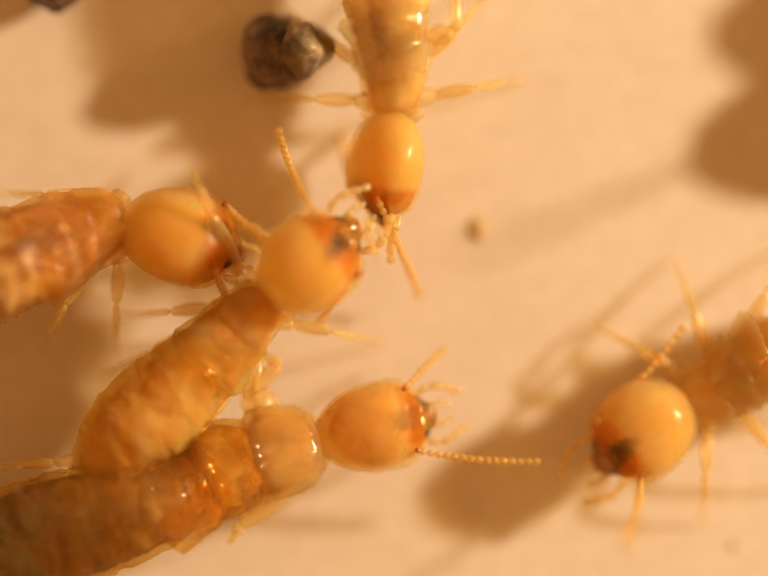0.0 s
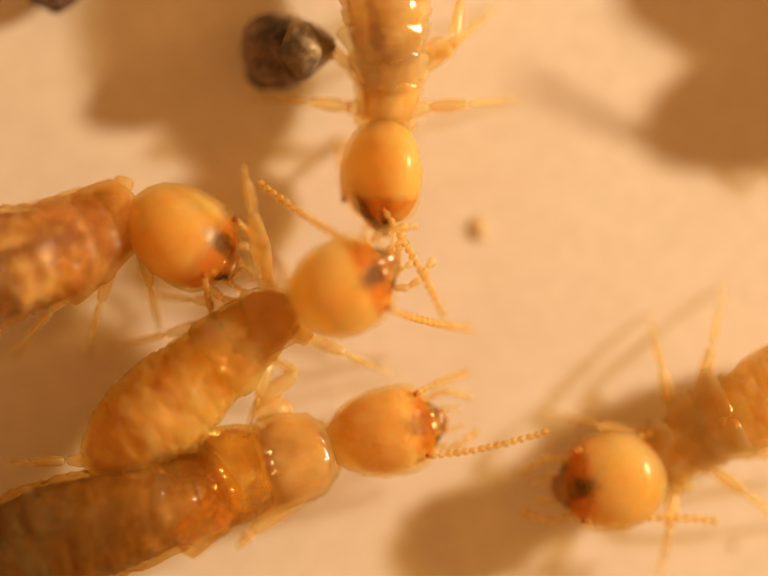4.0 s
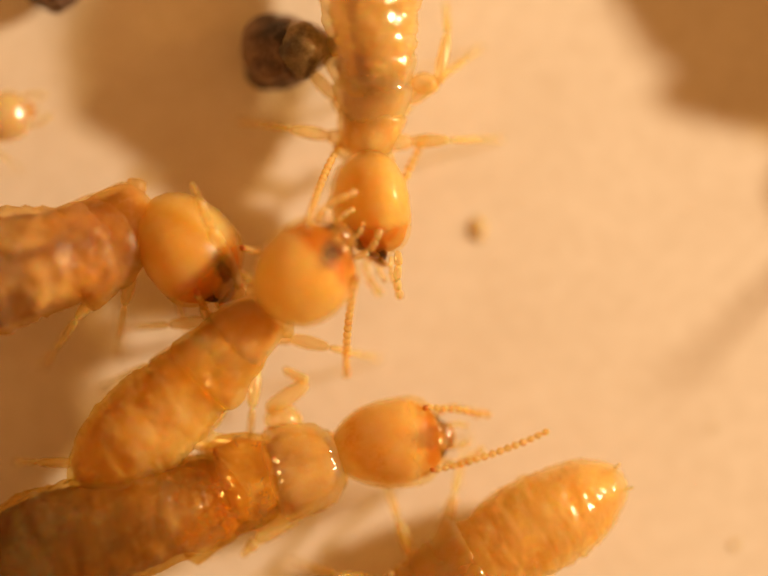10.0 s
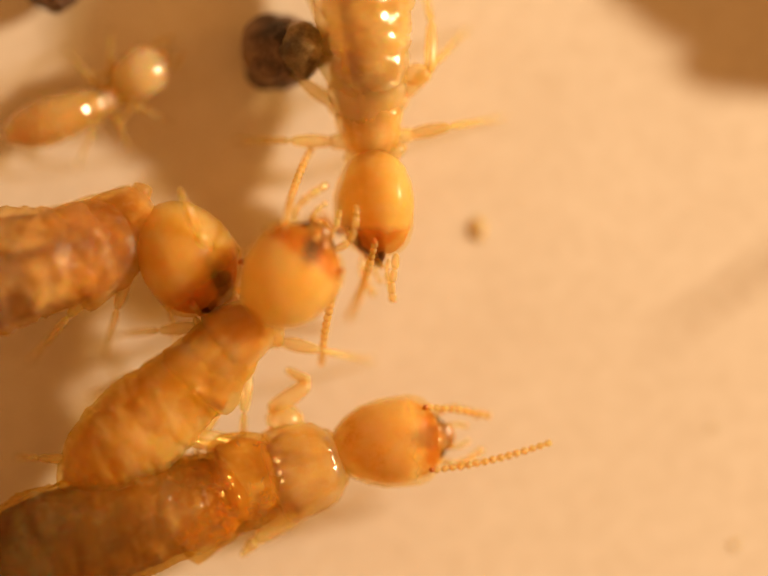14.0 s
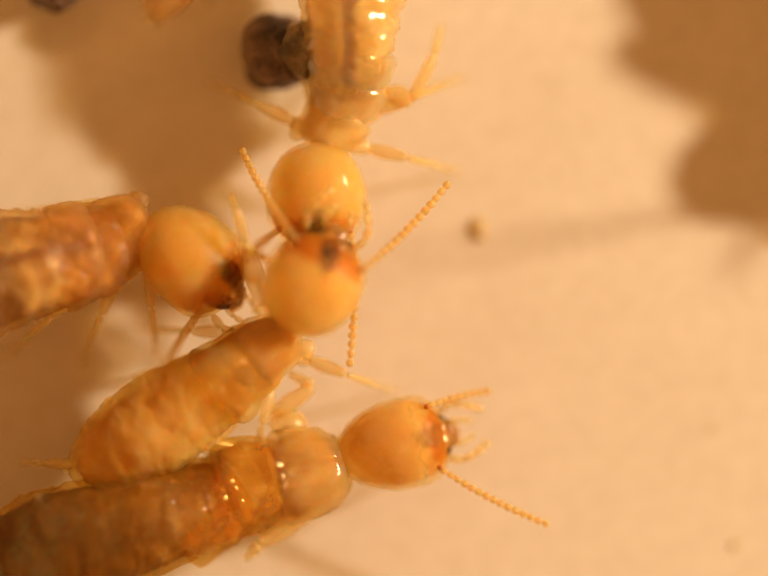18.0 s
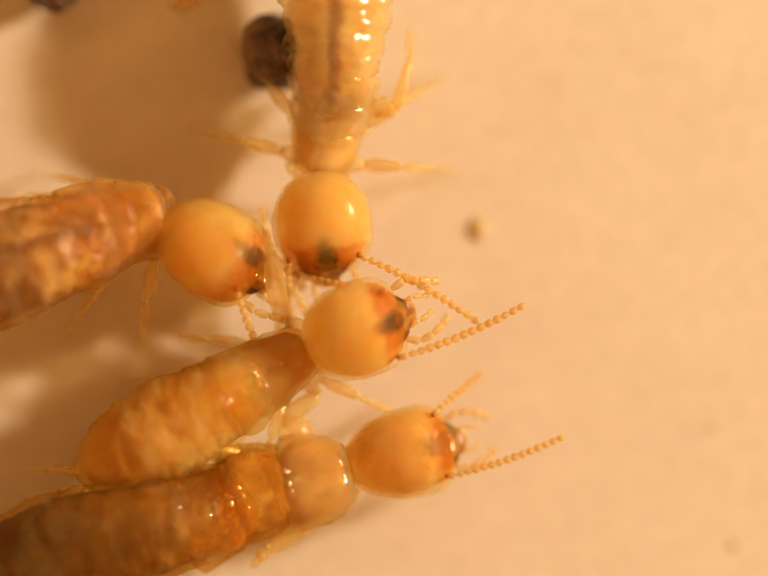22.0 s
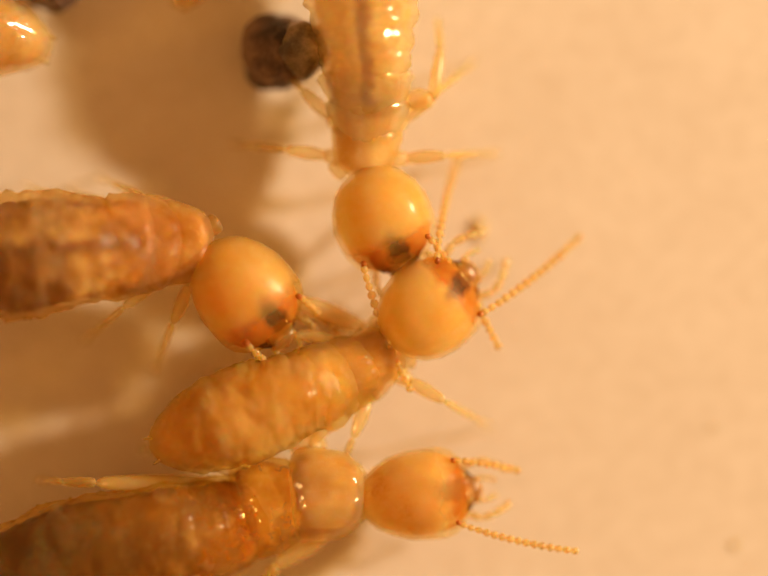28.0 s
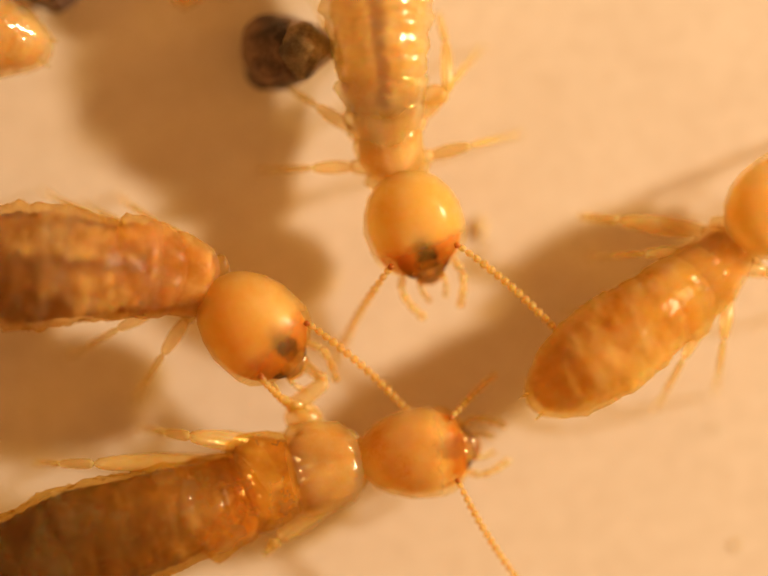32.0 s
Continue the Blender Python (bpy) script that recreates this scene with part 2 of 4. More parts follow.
def rings(bm, rows, n=18):
    """A skin over rings, each a centre and two half-axis vectors; the ends close to a point."""
    loops = []
    for c, a, b in rows:
        loops.append([bm.verts.new(Vector(c) + Vector(a) * math.cos(2 * math.pi * i / n) + Vector(b) * math.sin(2 * math.pi * i / n))
                      for i in range(n)])
    for p, q in zip(loops, loops[1:]):
        for i in range(n):
            bm.faces.new((p[i], p[(i + 1) % n], q[(i + 1) % n], q[i]))
    bm.faces.new(loops[0])
    bm.faces.new(loops[-1])
    return bm


def lathe(rows, n=18, bm=None):
    """Rows of x, half width, half height, z."""
    return rings(bm or bmesh.new(), [((x, 0, z), (0, max(w, .3), 0), (0, 0, max(h, .3))) for x, w, h, z in rows], n)


def tube(points, radii, n=10, bm=None):
    rows, pts = [], [Vector(p) for p in points]
    for i, p in enumerate(pts):
        d = (pts[min(i + 1, len(pts) - 1)] - pts[max(i - 1, 0)]).normalized()
        s = d.cross((0, 0, 1))
        s = s.normalized() if s.length > 1e-3 else Vector((0, 1, 0))
        rows.append((p, s * radii[i], s.cross(d).normalized() * radii[i]))
    return rings(bm or bmesh.new(), rows, n)


def limb(a, b, r0, r1, belly=1.0, n=10, bm=None):
    """A rounded limb from a to b that swells between its ends."""
    a, b = Vector(a), Vector(b)
    steps = [0, .04, .12, .3, .5, .7, .88, .96, 1]
    rad = [.25, .7, .95, 1 + .6 * (belly - 1), belly, 1 + .6 * (belly - 1), 1, .75, .25]
    return tube([a.lerp(b, s) for s in steps], [(r0 + (r1 - r0) * s) * k for s, k in zip(steps, rad)], n, bm)


def spot(x, y, z=SHARP):
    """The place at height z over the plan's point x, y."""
    s = U * (HIGH - z) / (HIGH - SHARP)
    return Vector(((x - 784) * s, (588 - y) * s, z))


# ---- the floor and what lies on it ----
bm = bmesh.new()
bmesh.ops.create_grid(bm, x_segments=2, y_segments=2, size=0.15 / U)
floor = new("floor", finish(bm, "floor", PAPER))
tagged(floor, "pale cream matt floor of the dish", "floor", kind="structure")


def grain_of_soil(name, x, y, sx, sy, sz, seed, label, rough=0.16):
    bm = bmesh.new()
    bmesh.ops.create_icosphere(bm, subdivisions=4, radius=1.0)
    for v in bm.verts:
        d = v.co.normalized()
        k = 1 + rough * 1.5 * noise.noise(d * 1.3 + Vector((seed, 0, 0))) + rough * 0.7 * noise.noise(d * 3.1 + Vector((0, seed, 0)))
        k += 0.03 * noise.noise(d * 9 + Vector((0, 0, seed)))
        v.co = Vector((d.x * sx, d.y * sy, d.z * sz)) * k
    low = min(v.co.z for v in bm.verts)
    for v in bm.verts:
        v.co.z -= low + 2
    ob = new(name, finish(bm, name, SOIL))
    p = spot(x, y, sz * U)
    ob.location = (p.x, p.y, 0)
    return tagged(ob, label, "soil grain", "soil grains")


big = grain_of_soil("soil_grain", 566, 107, 76, 79, 92, 3.0, "dark mottled grey-brown grain of soil on the pale floor", 0.12)
QUARTZ = cuticle("clouded_quartz", [(0.38, (0.12, 0.095, 0.065)), (0.52, (0.27, 0.215, 0.145)), (0.68, (0.46, 0.385, 0.265))], 3200.0, see=0.15, gloss=0.35, sss=0.6,
                 depth=2e-5, reach=0.0002)
bm = bmesh.new()
bmesh.ops.create_icosphere(bm, subdivisions=4, radius=1.0)
for v in bm.verts:
    p = v.co.normalized()
    k = 1 + .2 * noise.noise(p * 1.6 + Vector((11, 0, 0))) + .06 * noise.noise(p * 5)
    taper = 1 - .42 * max(0, p.x)
    v.co = Vector((58 + p.x * 62 * k, 8 + p.y * 60 * k * taper, 150 + p.z * 68 * k * taper))
part("quartz_lobe", bm, QUARTZ, big, "paler clouded grey lobe of the grain")
grain_of_soil("soil_grain", 108, -22, 54, 44, 95, 8.0, "small blackish grain of soil on the pale floor")

CRUMB = cuticle("crumb", [(0.3, (0.52, 0.39, 0.20)), (0.7, (0.68, 0.53, 0.31))], 4000.0, gloss=0.6)
crumb = grain_of_soil("crumb", 976, 466, 15, 25, 5, 5.0, "tiny brown crumb lying on the pale floor", 0.3)
crumb.data.materials[0] = CRUMB
tagged(crumb, category="crumb", group="crumbs")
for x, y, r, seed in ((1500, 1112, 7, 6.0), (1457, 872, 4, 7.0), (384, 150, 3, 4.0)):
    speck = grain_of_soil("crumb", x, y, r, r * 1.3, 3, seed, "tiny faint speck of dirt on the pale floor", 0.3)
    speck.data.materials[0] = CRUMB
    tagged(speck, category="crumb", group="crumbs")


# ---- termites ----
class Termite:
    """One termite: a root on the floor, rigid body pieces strung along a spine, a head with feelers and six legs."""

    def __init__(self, label, size=1.0, stretch=1.0, fat=1.0, lift=0.0, head_mat=None, skin=None, gut=None, long=1.0, thorax=1.0, legs=None, yaws=(58, 100, 148), plate=None, fill=None, jaw=None, broad=1.0, short=15, plump=1.0, feeler=None, ringed=0.012, flare=0.3, veil=True):
        self.size, self.stretch, self.fat, self.lift, self.long, self.thorax = size, stretch, fat, lift, long, thorax
        self.yaws, self.broad, self.short, self.veil = yaws, broad, short, veil
        self.root = tagged(new("termite"), label, "termite", "termites")
        self.rows = []
        head_mat, skin = head_mat or HEAD, skin or SKIN
        self.plump, self.feeler, self.ringed, self.flare = plump, feeler or FEELER, ringed, flare
        self.plate, self.fill, self.jaw = plate or COLLAR, fill or FLESH, jaw or JAW
        self.make_head(head_mat)
        self.make_body(skin, gut or FLESH)
        self.make_legs(legs or {})

    def make_head(self, mat):
        k, q = self.size, self.size * self.long
        prof = [(-118, 5), (-114, 25), (-104, 51), (-84, 76), (-54, 94), (-18, 103), (20, 102), (46, 96), (66, 87), (80, 76), (91, 61), (98, 42), (101, 22), (102, 5)]
        # the longer heads widen towards the front
        pear = .45 * (self.long - 1)
        prof = [(x, w * (1 + pear * min(x, 60) / 100)) for x, w in prof]
        bm = lathe([(x * q, w * k, w * .74 * k, -0.0006 * x * x * k) for x, w in prof], 40)
        for v in bm.verts:
            x, y, z = v.co.x / q, v.co.y / k, v.co.z / k
            # cheeks swell round the sockets, and the brow is a little hollow between them
            swell = 5 * math.exp(-((x - 58) / 20) ** 2) * (abs(y) / 90) ** 2
            v.co.y += math.copysign(swell * k, y)
            if z > 0:
                v.co.z -= 9 * k * math.exp(-((x - 72) / 18) ** 2 - (y / 26) ** 2)
            p = v.co / k + Vector((self.fat * 300, self.stretch * 500, self.long * 90))
            v.co += v.co.normalized() * k * (2.6 * noise.noise(p * .018) + 1.0 * noise.noise(p * .05))
        self.head = part("head", bm, mat, self.root, "smooth glossy amber-yellow head, browner towards the mouth")
        # what fills it: cloudy layers, denser towards the middle
        for name, share, note in (("head_muscle", .91, "cloudy muscle showing through the clear shell"), ("head_core", .74, "denser flesh deep in the head")):
            bm = lathe([(x * q * (share + .03), w * k * share, w * .74 * share * k, -2 * k - 0.0006 * x * x * k) for x, w in prof], 28)
            for v in bm.verts:
                p = v.co / k + Vector((self.fat * 700, self.stretch * 900, 400 * share))
                v.co += v.co.normalized() * k * (5.0 * noise.noise(p * .02) + 2.5 * noise.noise(p * .06))
            part(name, bm, BRAIN_DARK if mat == HEAD_DARK else BRAIN, self.head, note)
        fore = 106 * (q - k)
        bm = lathe([(fore + x * k, w * k, h * k, z * k) for x, w, h, z in
                    ((70, 6, 3, 26), (75, 26, 8, 25), (84, 34, 12, 20), (94, 35, 13, 13), (102, 29, 11, 7), (107, 18, 7, 3), (109, 5, 3, 1))], 22)
        for v in bm.verts:
            v.co.z -= 5 * k * math.exp(-(v.co.y / (8 * k)) ** 2)
        part("clypeus", bm, MOUTH, self.head, "clear swollen amber plate above the lip")
        bm = lathe([(fore + 100 * k, 6 * k, 4 * k, 6 * k), (fore + 104 * k, 30 * k, 8 * k, 4 * k), (fore + 114 * k, 31 * k, 9 * k, -2 * k),
                    (fore + 121 * k, 23 * k, 8 * k, -10 * k), (fore + 127 * k, 12 * k, 5 * k, -16 * k), (fore + 130 * k, 2 * k, 2 * k, -18 * k)], 16)
        part("labrum", bm, MOUTH, self.head, "translucent brown upper lip")
        for s in (1, -1):
            rows = [(44, 42, 6, 4), (50, 42, 7, 13), (66, 40, 8, 19), (82, 34, 6, 20), (97, 26, 0, 17), (109, 16, -6, 12), (119, 6, -11, 7), (124, -3, -13, 2)]
            bm = rings(bmesh.new(), [((fore + x * k, s * y * k, z * k), (0, w * k, 0), (0, 0, w * .5 * k + .3)) for x, y, z, w in rows], 14)
            for v in bm.verts:
                # toothed inner edge
                tooth = math.sin((v.co.x / k - fore / k) * .42 + s) * (v.co.x > fore + 92 * k) * (s * v.co.y < 30 * k)
                v.co.y -= s * 3.5 * k * tooth
                v.co += Vector((2, 2, 2)) * noise.noise(v.co * .06 + Vector((s * 9, 0, 0))) * k
            part("mandible", bm, self.jaw, self.head, "dark horny mandible, amber at its root")
            bm = tube([(fore + 54 * k, s * 68 * k, 38 * k), (fore + 58 * k, s * 71 * k, 41 * k), (fore + 64 * k, s * 75 * k, 40 * k)], [3 * k, 7 * k, 3 * k], 10)
            part("antenna_socket", bm, MARK, self.head, "small red-brown antenna socket")
            # the long jaw palp and the shorter lip palp
            for joints, thick in (((( 92, 54, -22), (120, 66, -12), (148, 60, -8), (172, 48, -14), (192, 38, -24)), 8.5),
                                  (((104, 20, -24), (130, 27, -16), (148, 22, -20), (163, 16, -28)), 6.0)):
                bm = bmesh.new()
                for (p0, p1) in zip(joints, joints[1:]):
                    ends = [(fore + p[0] * k, s * p[1] * k, p[2] * k) for p in (p0, p1)]
                    limb(*ends, thick * .8 * k, thick * k, 1.15, bm=bm)
                part("palp", bm, PALP, self.head, "short jointed translucent palp")
        self.feelers = []
        for s in (1, -1):
            beads, gap = (self.short if s == 1 else 15), 18.5
            pts, rad = [(0, 0, 0)], [5 * k]
            for i in range(beads):
                for f, r in ((0.08, .55), (.28, .98), (.54, 1.1), (.8, .95), (1.0, .42)):
                    d = (i + f) * gap
                    pts.append((d * k, -s * 0.00042 * d * d * k, 0.0))
                    rad.append(r * k * (8.2 if i > 2 else 7.0) * (1 - .10 * (i > 11)))
            rad[-1] = 1.5
            ant = part("antenna", tube(pts, rad, 10), self.feeler, self.head, "pale beaded antenna")
            self.feelers.append((ant, s))

    def make_body(self, skin, gut):
        k, f, st = self.size, self.size * self.fat, self.size * self.stretch
        self.pieces, d = [], 8 * st
        outline = [(-1, .30), (-.97, .60), (-.90, .88), (-.76, 1.06), (-.52, 1.10), (-.2, 1.03), (.2, .93), (.55, .83), (.78, .70), (.92, .52), (1, .28)]
        for i, (name, length, w) in enumerate((("pronotum", 47, 68), ("mesothorax", 44, 76), ("metathorax", 44, 87))):
            step = length * self.thorax * k
            loose = self.thorax > 1.5
            a, b = -step * ((.82, 1.0, 1.2)[i] if loose else 1.1 if self.flare == 1 else 1.5), step * (.66 if loose else .80)
            if self.flare < 1:
                outline = [(e, .98 + self.flare * (g - .98) if g > .98 else g) for e, g in outline]
            if loose:
                w = (86, 90, 92)[i]
            w *= self.broad
            bm = lathe([((a + b) / 2 + (b - a) / 2 * e, w * f * g, w * f * (.72, .80, .88)[i] * g, 0) for e, g in outline], 36)
            self.lumps(bm, .14, d + step * .5, i)
            for v in bm.verts:
                # a shallow dish with a thick rim, and a furrow down the middle
                y, x = v.co.y / (w * f), (v.co.x - (a + b) / 2) / ((b - a) / 2)
                if v.co.z > 0:
                    v.co.z *= 1 - .16 * math.exp(-(y / .12) ** 2) - .14 * math.exp(-((x * x + y * y) / .30))
            ob = part(name, bm, self.plate if i == 0 else skin, self.root, "translucent pale collar plate" if i == 0 else "soft translucent chest ring")
            self.pieces.append((ob, d + step * .5, w * f * .74))
            # what fills it
            bm = lathe([((a + b) / 2 + (b - a) / 2 * e * .84, w * f * g * .82, w * f * .50 * g, -5) for e, g in outline], 24)
            self.lumps(bm, .22, d + step * .5 + 900, i)
            part("flesh", bm, self.fill, ob, "cloudy flesh under the plate")
            d += step
            if i == 0:
                for s in (1, -1):
                    bm = limb((step * .30, s * 30 * k, -4 * k), (step * .42 + 26 * k, s * 58 * k, -8 * k), 17 * k, 21 * k, 1.15)
                    part("neck_lobe", bm, self.plate, ob, "pale rounded lobe beside the neck")
        self.girth = (72, 80, 91, 101, 107, 106, 100, 87, 66, 40)
        f *= self.plump
        # the abdomen: one clear soft bag, scalloped at the sides, filled with cloudy fat and gut
        long = 410 * st
        at, girth = (0, .06, .16, .3, .45, .58, .7, .82, .92, 1), self.girth
        self.front, self.length, self.tall = d - 22 * st, long, 107 * f * .86
        rows = [(44 * st, 14, 10), (40 * st, 36, 30), (32 * st, 54, 46), (20 * st, 66, 57), (9 * st, 72, 62)]
        fill = [(30 * st, 8), (25 * st, 30), (16 * st, 46), (6 * st, 56)]
        n = 84
        for j in range(n + 1):
            x = j / n
            w = float(np.interp(x, at, girth))
            fill.append((-x * long * .965, w * .86))
            rows.append((-x * long, w * (1 + self.ringed * (abs(math.sin(math.pi * x * 9.6 + .5)) ** .7 - .4)), w * .86 * (1 + .7 * self.ringed * (abs(math.sin(math.pi * x * 9.6 + .5)) - .5))))
        rows += [(-long - 8 * st, 30, 26), (-long - 13 * st, 16, 14), (-long - 15 * st, 4, 4)]
        fill += [(-long * .98, 22), (-long * .985, 6)]
        low = [(x, w, hh * min(1, .80 + .2 * max(0, -x) / (70 * st))) for x, w, hh in rows]
        bm = lathe([(x, w * f, hh * f, (hh - 92) * f * .25) for x, w, hh in low], 72)
        self.lumps(bm, .11, self.front, 5)
        self.bag = part("abdomen", bm, skin, self.root, "soft translucent abdomen, cloudy inside")
        deep = .93 if self.veil else 1.03
        bm = lathe([(x, w * f * deep, w * .83 * deep * f, (w * .86 - 92) * f * .25 - 4) for x, w in fill], 40)
        self.lumps(bm, .10, self.front, 6)
        part("gut", bm, gut, self.bag, "cloudy fat and brown gut showing through the skin")
        if self.veil:
            bm = lathe([(x, w * f * 1.10, w * .92 * f, (w * .86 - 92) * f * .25 - 2) for x, w in fill], 44)
            self.lumps(bm, .13, self.front, 7)
            part("fat_layer", bm, VEIL, self.bag, "pale cloudy fat under the clear skin")
        for s in (1, -1):
            bm = limb((-long * .95, s * 20 * k, 4 * k), (-long - 20 * k, s * 28 * k, 6 * k), 5 * k, 2.5 * k)
            part("cercus", bm, LEG, self.bag, "tiny pointed tail feeler")

    def lumps(self, bm, amount, shift, seed):
        """Uneven soft flesh, and the coordinates along the body by which its colours run on."""
        lay = bm.verts.layers.float_vector.new("place")
        own = Vector((0, self.fat * 700, self.stretch * 300))
        for v in bm.verts:
            v[lay] = v.co + own + Vector((-shift, 0, 0))
            p = v[lay]
            n = .7 * noise.noise(p * .014) + .6 * noise.noise(p * .033) + .40 * noise.noise(p * .07) + .28 * noise.noise(p * .13) + .16 * noise.noise(p * .24)
            v.co.y *= 1 + amount * n
            v.co.z *= 1 + amount * n

    def make_legs(self, special):
        k = self.size
        hip_z = (95 + self.lift) * k
        self.legs, self.later = [], {}
        for i, (x, yaw) in enumerate(zip((62, 8, -44), self.yaws)):
            for s in (1, -1):
                knee, ankle, foot = (112, 0, 20), (185, 0, -50), (225, 0, -hip_z / k + 5)
                if i == 2:
                    knee, ankle, foot = (128, 0, 20), (210, 0, -50), (255, 0, -hip_z / k + 5)
                thick = 1.0
                hip, turn = (x * max(1, self.thorax * .88), s * 52 * self.fat, hip_z / k), s * yaw
                if (i, s) in special:
                    turn, knee, ankle, foot, thick, *later = special[(i, s)]
                    self.later[(i, s)] = later
                bm = limb((-18 * k, 0, 6 * k), (34 * k, 0, 2 * k), 20 * k, 14 * k, 1.1)
                leg = part("leg", bm, LEG, self.root, "translucent pale jointed leg")
                kn, an, fo = (Vector(p) * k for p in (knee, ankle, foot))
                part("femur", limb((26 * k, 0, 2 * k), kn, 12.5 * k * thick, 10 * k * thick, 1.32), LEG, leg)
                part("tibia", limb(kn, an, 8 * k * thick, 6 * k * thick, 1.1), LEG, leg)
                part("tarsus", limb(an, fo, 5.5 * k * thick, 3.5 * k * thick, 1.0), LEG, leg)
                self.legs.append((leg, Vector(hip) * k * U, turn, i, s))

    def at(self, t, head, spine, left=None, right=None, up=0.0, dip=9.0, roll=0.0, rise=1.0):
        """Where it is at t: head as x, y and heading; spine points behind the neck; the tips of the feelers; up: the head's rise."""
        self.rows.append((t, head, spine, left, right, up, dip, roll, rise))

    def key(self, stride=0.0):
        k, table, feel = self.size, {}, {}
        roots, z0 = [], (60 + self.lift) * k * U
        for t, (hx, hy, ha), spine, left, right, up, dip, roll, rise in self.rows:
            a = radians(ha)
            ahead = Vector((math.cos(a), math.sin(a)))
            c = Vector((hx, hy))
            ctrl = [c - ahead * 60 * k, c - ahead * 108 * k * self.long] + [Vector(p) for p in spine]
            ctrl = [ctrl[0] * 2 - ctrl[1]] + ctrl + [ctrl[-1] * 2 - ctrl[-2]]
            line = []
            for p0, p1, p2, p3 in zip(ctrl[1:], ctrl[2:], ctrl[3:], ctrl[4:]):
                for j in range(12):
                    s = j / 12
                    line.append(.5 * ((2 * p1) + (p2 - p0) * s + (2 * p0 - 5 * p1 + 4 * p2 - p3) * s * s + (3 * p1 - p0 - 3 * p2 + p3) * s ** 3))
            line.append(ctrl[-2])
            line.append(ctrl[-2] + (ctrl[-2] - line[-2]).normalized() * 900)
            cum = [0.0]
            for p, q in zip(line, line[1:]):
                cum.append(cum[-1] + (q - p).length)

            def along(d):
                j = max(0, min(len(cum) - 2, int(np.searchsorted(cum, d)) - 1))
                s = (d - cum[j]) / max(cum[j + 1] - cum[j], 1e-6)
                return line[j].lerp(line[j + 1], s)

            def seat(d, z, dz=0.0):
                p, q = along(d - 14), along(d + 14)
                v = p - q
                m = Matrix.Translation(spot(*along(d), z)) @ Matrix.Rotation(math.atan2(-v.y, v.x), 4, "Z")
                return m @ Matrix.Rotation(dz, 4, "Y")

            d_root = self.pieces[1][1]
            base = seat(d_root, 0.0)
            roots.append((t, base))
            inv = base.inverted()
            for i, (ob, d, h) in enumerate(self.pieces):
                lift = up * U * max(0, 1 - i / 4) * .6
                table.setdefault(ob, []).append((t, inv @ seat(d, z0 + h * U + lift, 0.0) @ Matrix.Rotation(radians(roll) * .4, 4, "X")))
            p, q = along(self.front), along(self.front + self.length * .75)
            v = p - q
            bag = Matrix.Translation(spot(p.x, p.y, z0 + self.tall * U)) @ Matrix.Rotation(math.atan2(-v.y, v.x), 4, "Z")
            table.setdefault(self.bag, []).append((t, inv @ bag @ Matrix.Rotation(radians(roll) * .5, 4, "X")))
            hz = z0 + (70 * k + up) * U
            hm = Matrix.Translation(spot(hx, hy, hz)) @ Euler((radians(roll), radians(dip), -a)).to_matrix().to_4x4()
            table.setdefault(self.head, []).append((t, inv @ hm))
            for (ant, s), tip in zip(self.feelers, (left, right)):
                socket = Vector((60 * k + 106 * k * (self.long - 1), s * 73 * k, 38 * k)) * U
                reach = 270 * k * U
                if tip:
                    w0 = hm @ socket
                    flat = spot(*tip, w0.z) - w0
                    flat.z = 0
                    far = min(flat.length, reach * .995)
                    way = flat.normalized() * far + Vector((0, 0, math.sqrt(reach ** 2 - far ** 2) * rise))
                    way = hm.to_3x3().inverted() @ way
                else:
                    way = Vector((-.95, s * .12, -.30))
                yaw, pitch = math.atan2(way.y, way.x) + s * .11, -math.atan2(way.z, math.hypot(way.x, way.y))
                feel.setdefault(ant, []).append((t, Matrix.Translation(socket) @ Euler((0, pitch, yaw)).to_matrix().to_4x4()))
        walk(self.root, roots)
        for rows in (table, feel):
            for ob, r in rows.items():
                walk(ob, r)
        for leg, hip, turn, i, s in self.legs:
            spots = []
            for t, *_ in self.rows:
                swing = stride * math.sin(2 * math.pi * t / 1.1 + (i % 2) * math.pi + (s > 0) * math.pi)
                yaw, tilt = turn, 0
                for when, to, down in self.later.get((i, s), ()):
                    if t > when:
                        yaw, tilt = to, down
                spots.append((t, Matrix.Translation(hip) @ Matrix.Rotation(radians(yaw + swing), 4, "Z") @ Matrix.Rotation(radians(tilt), 4, "Y")))
            walk(leg, spots)


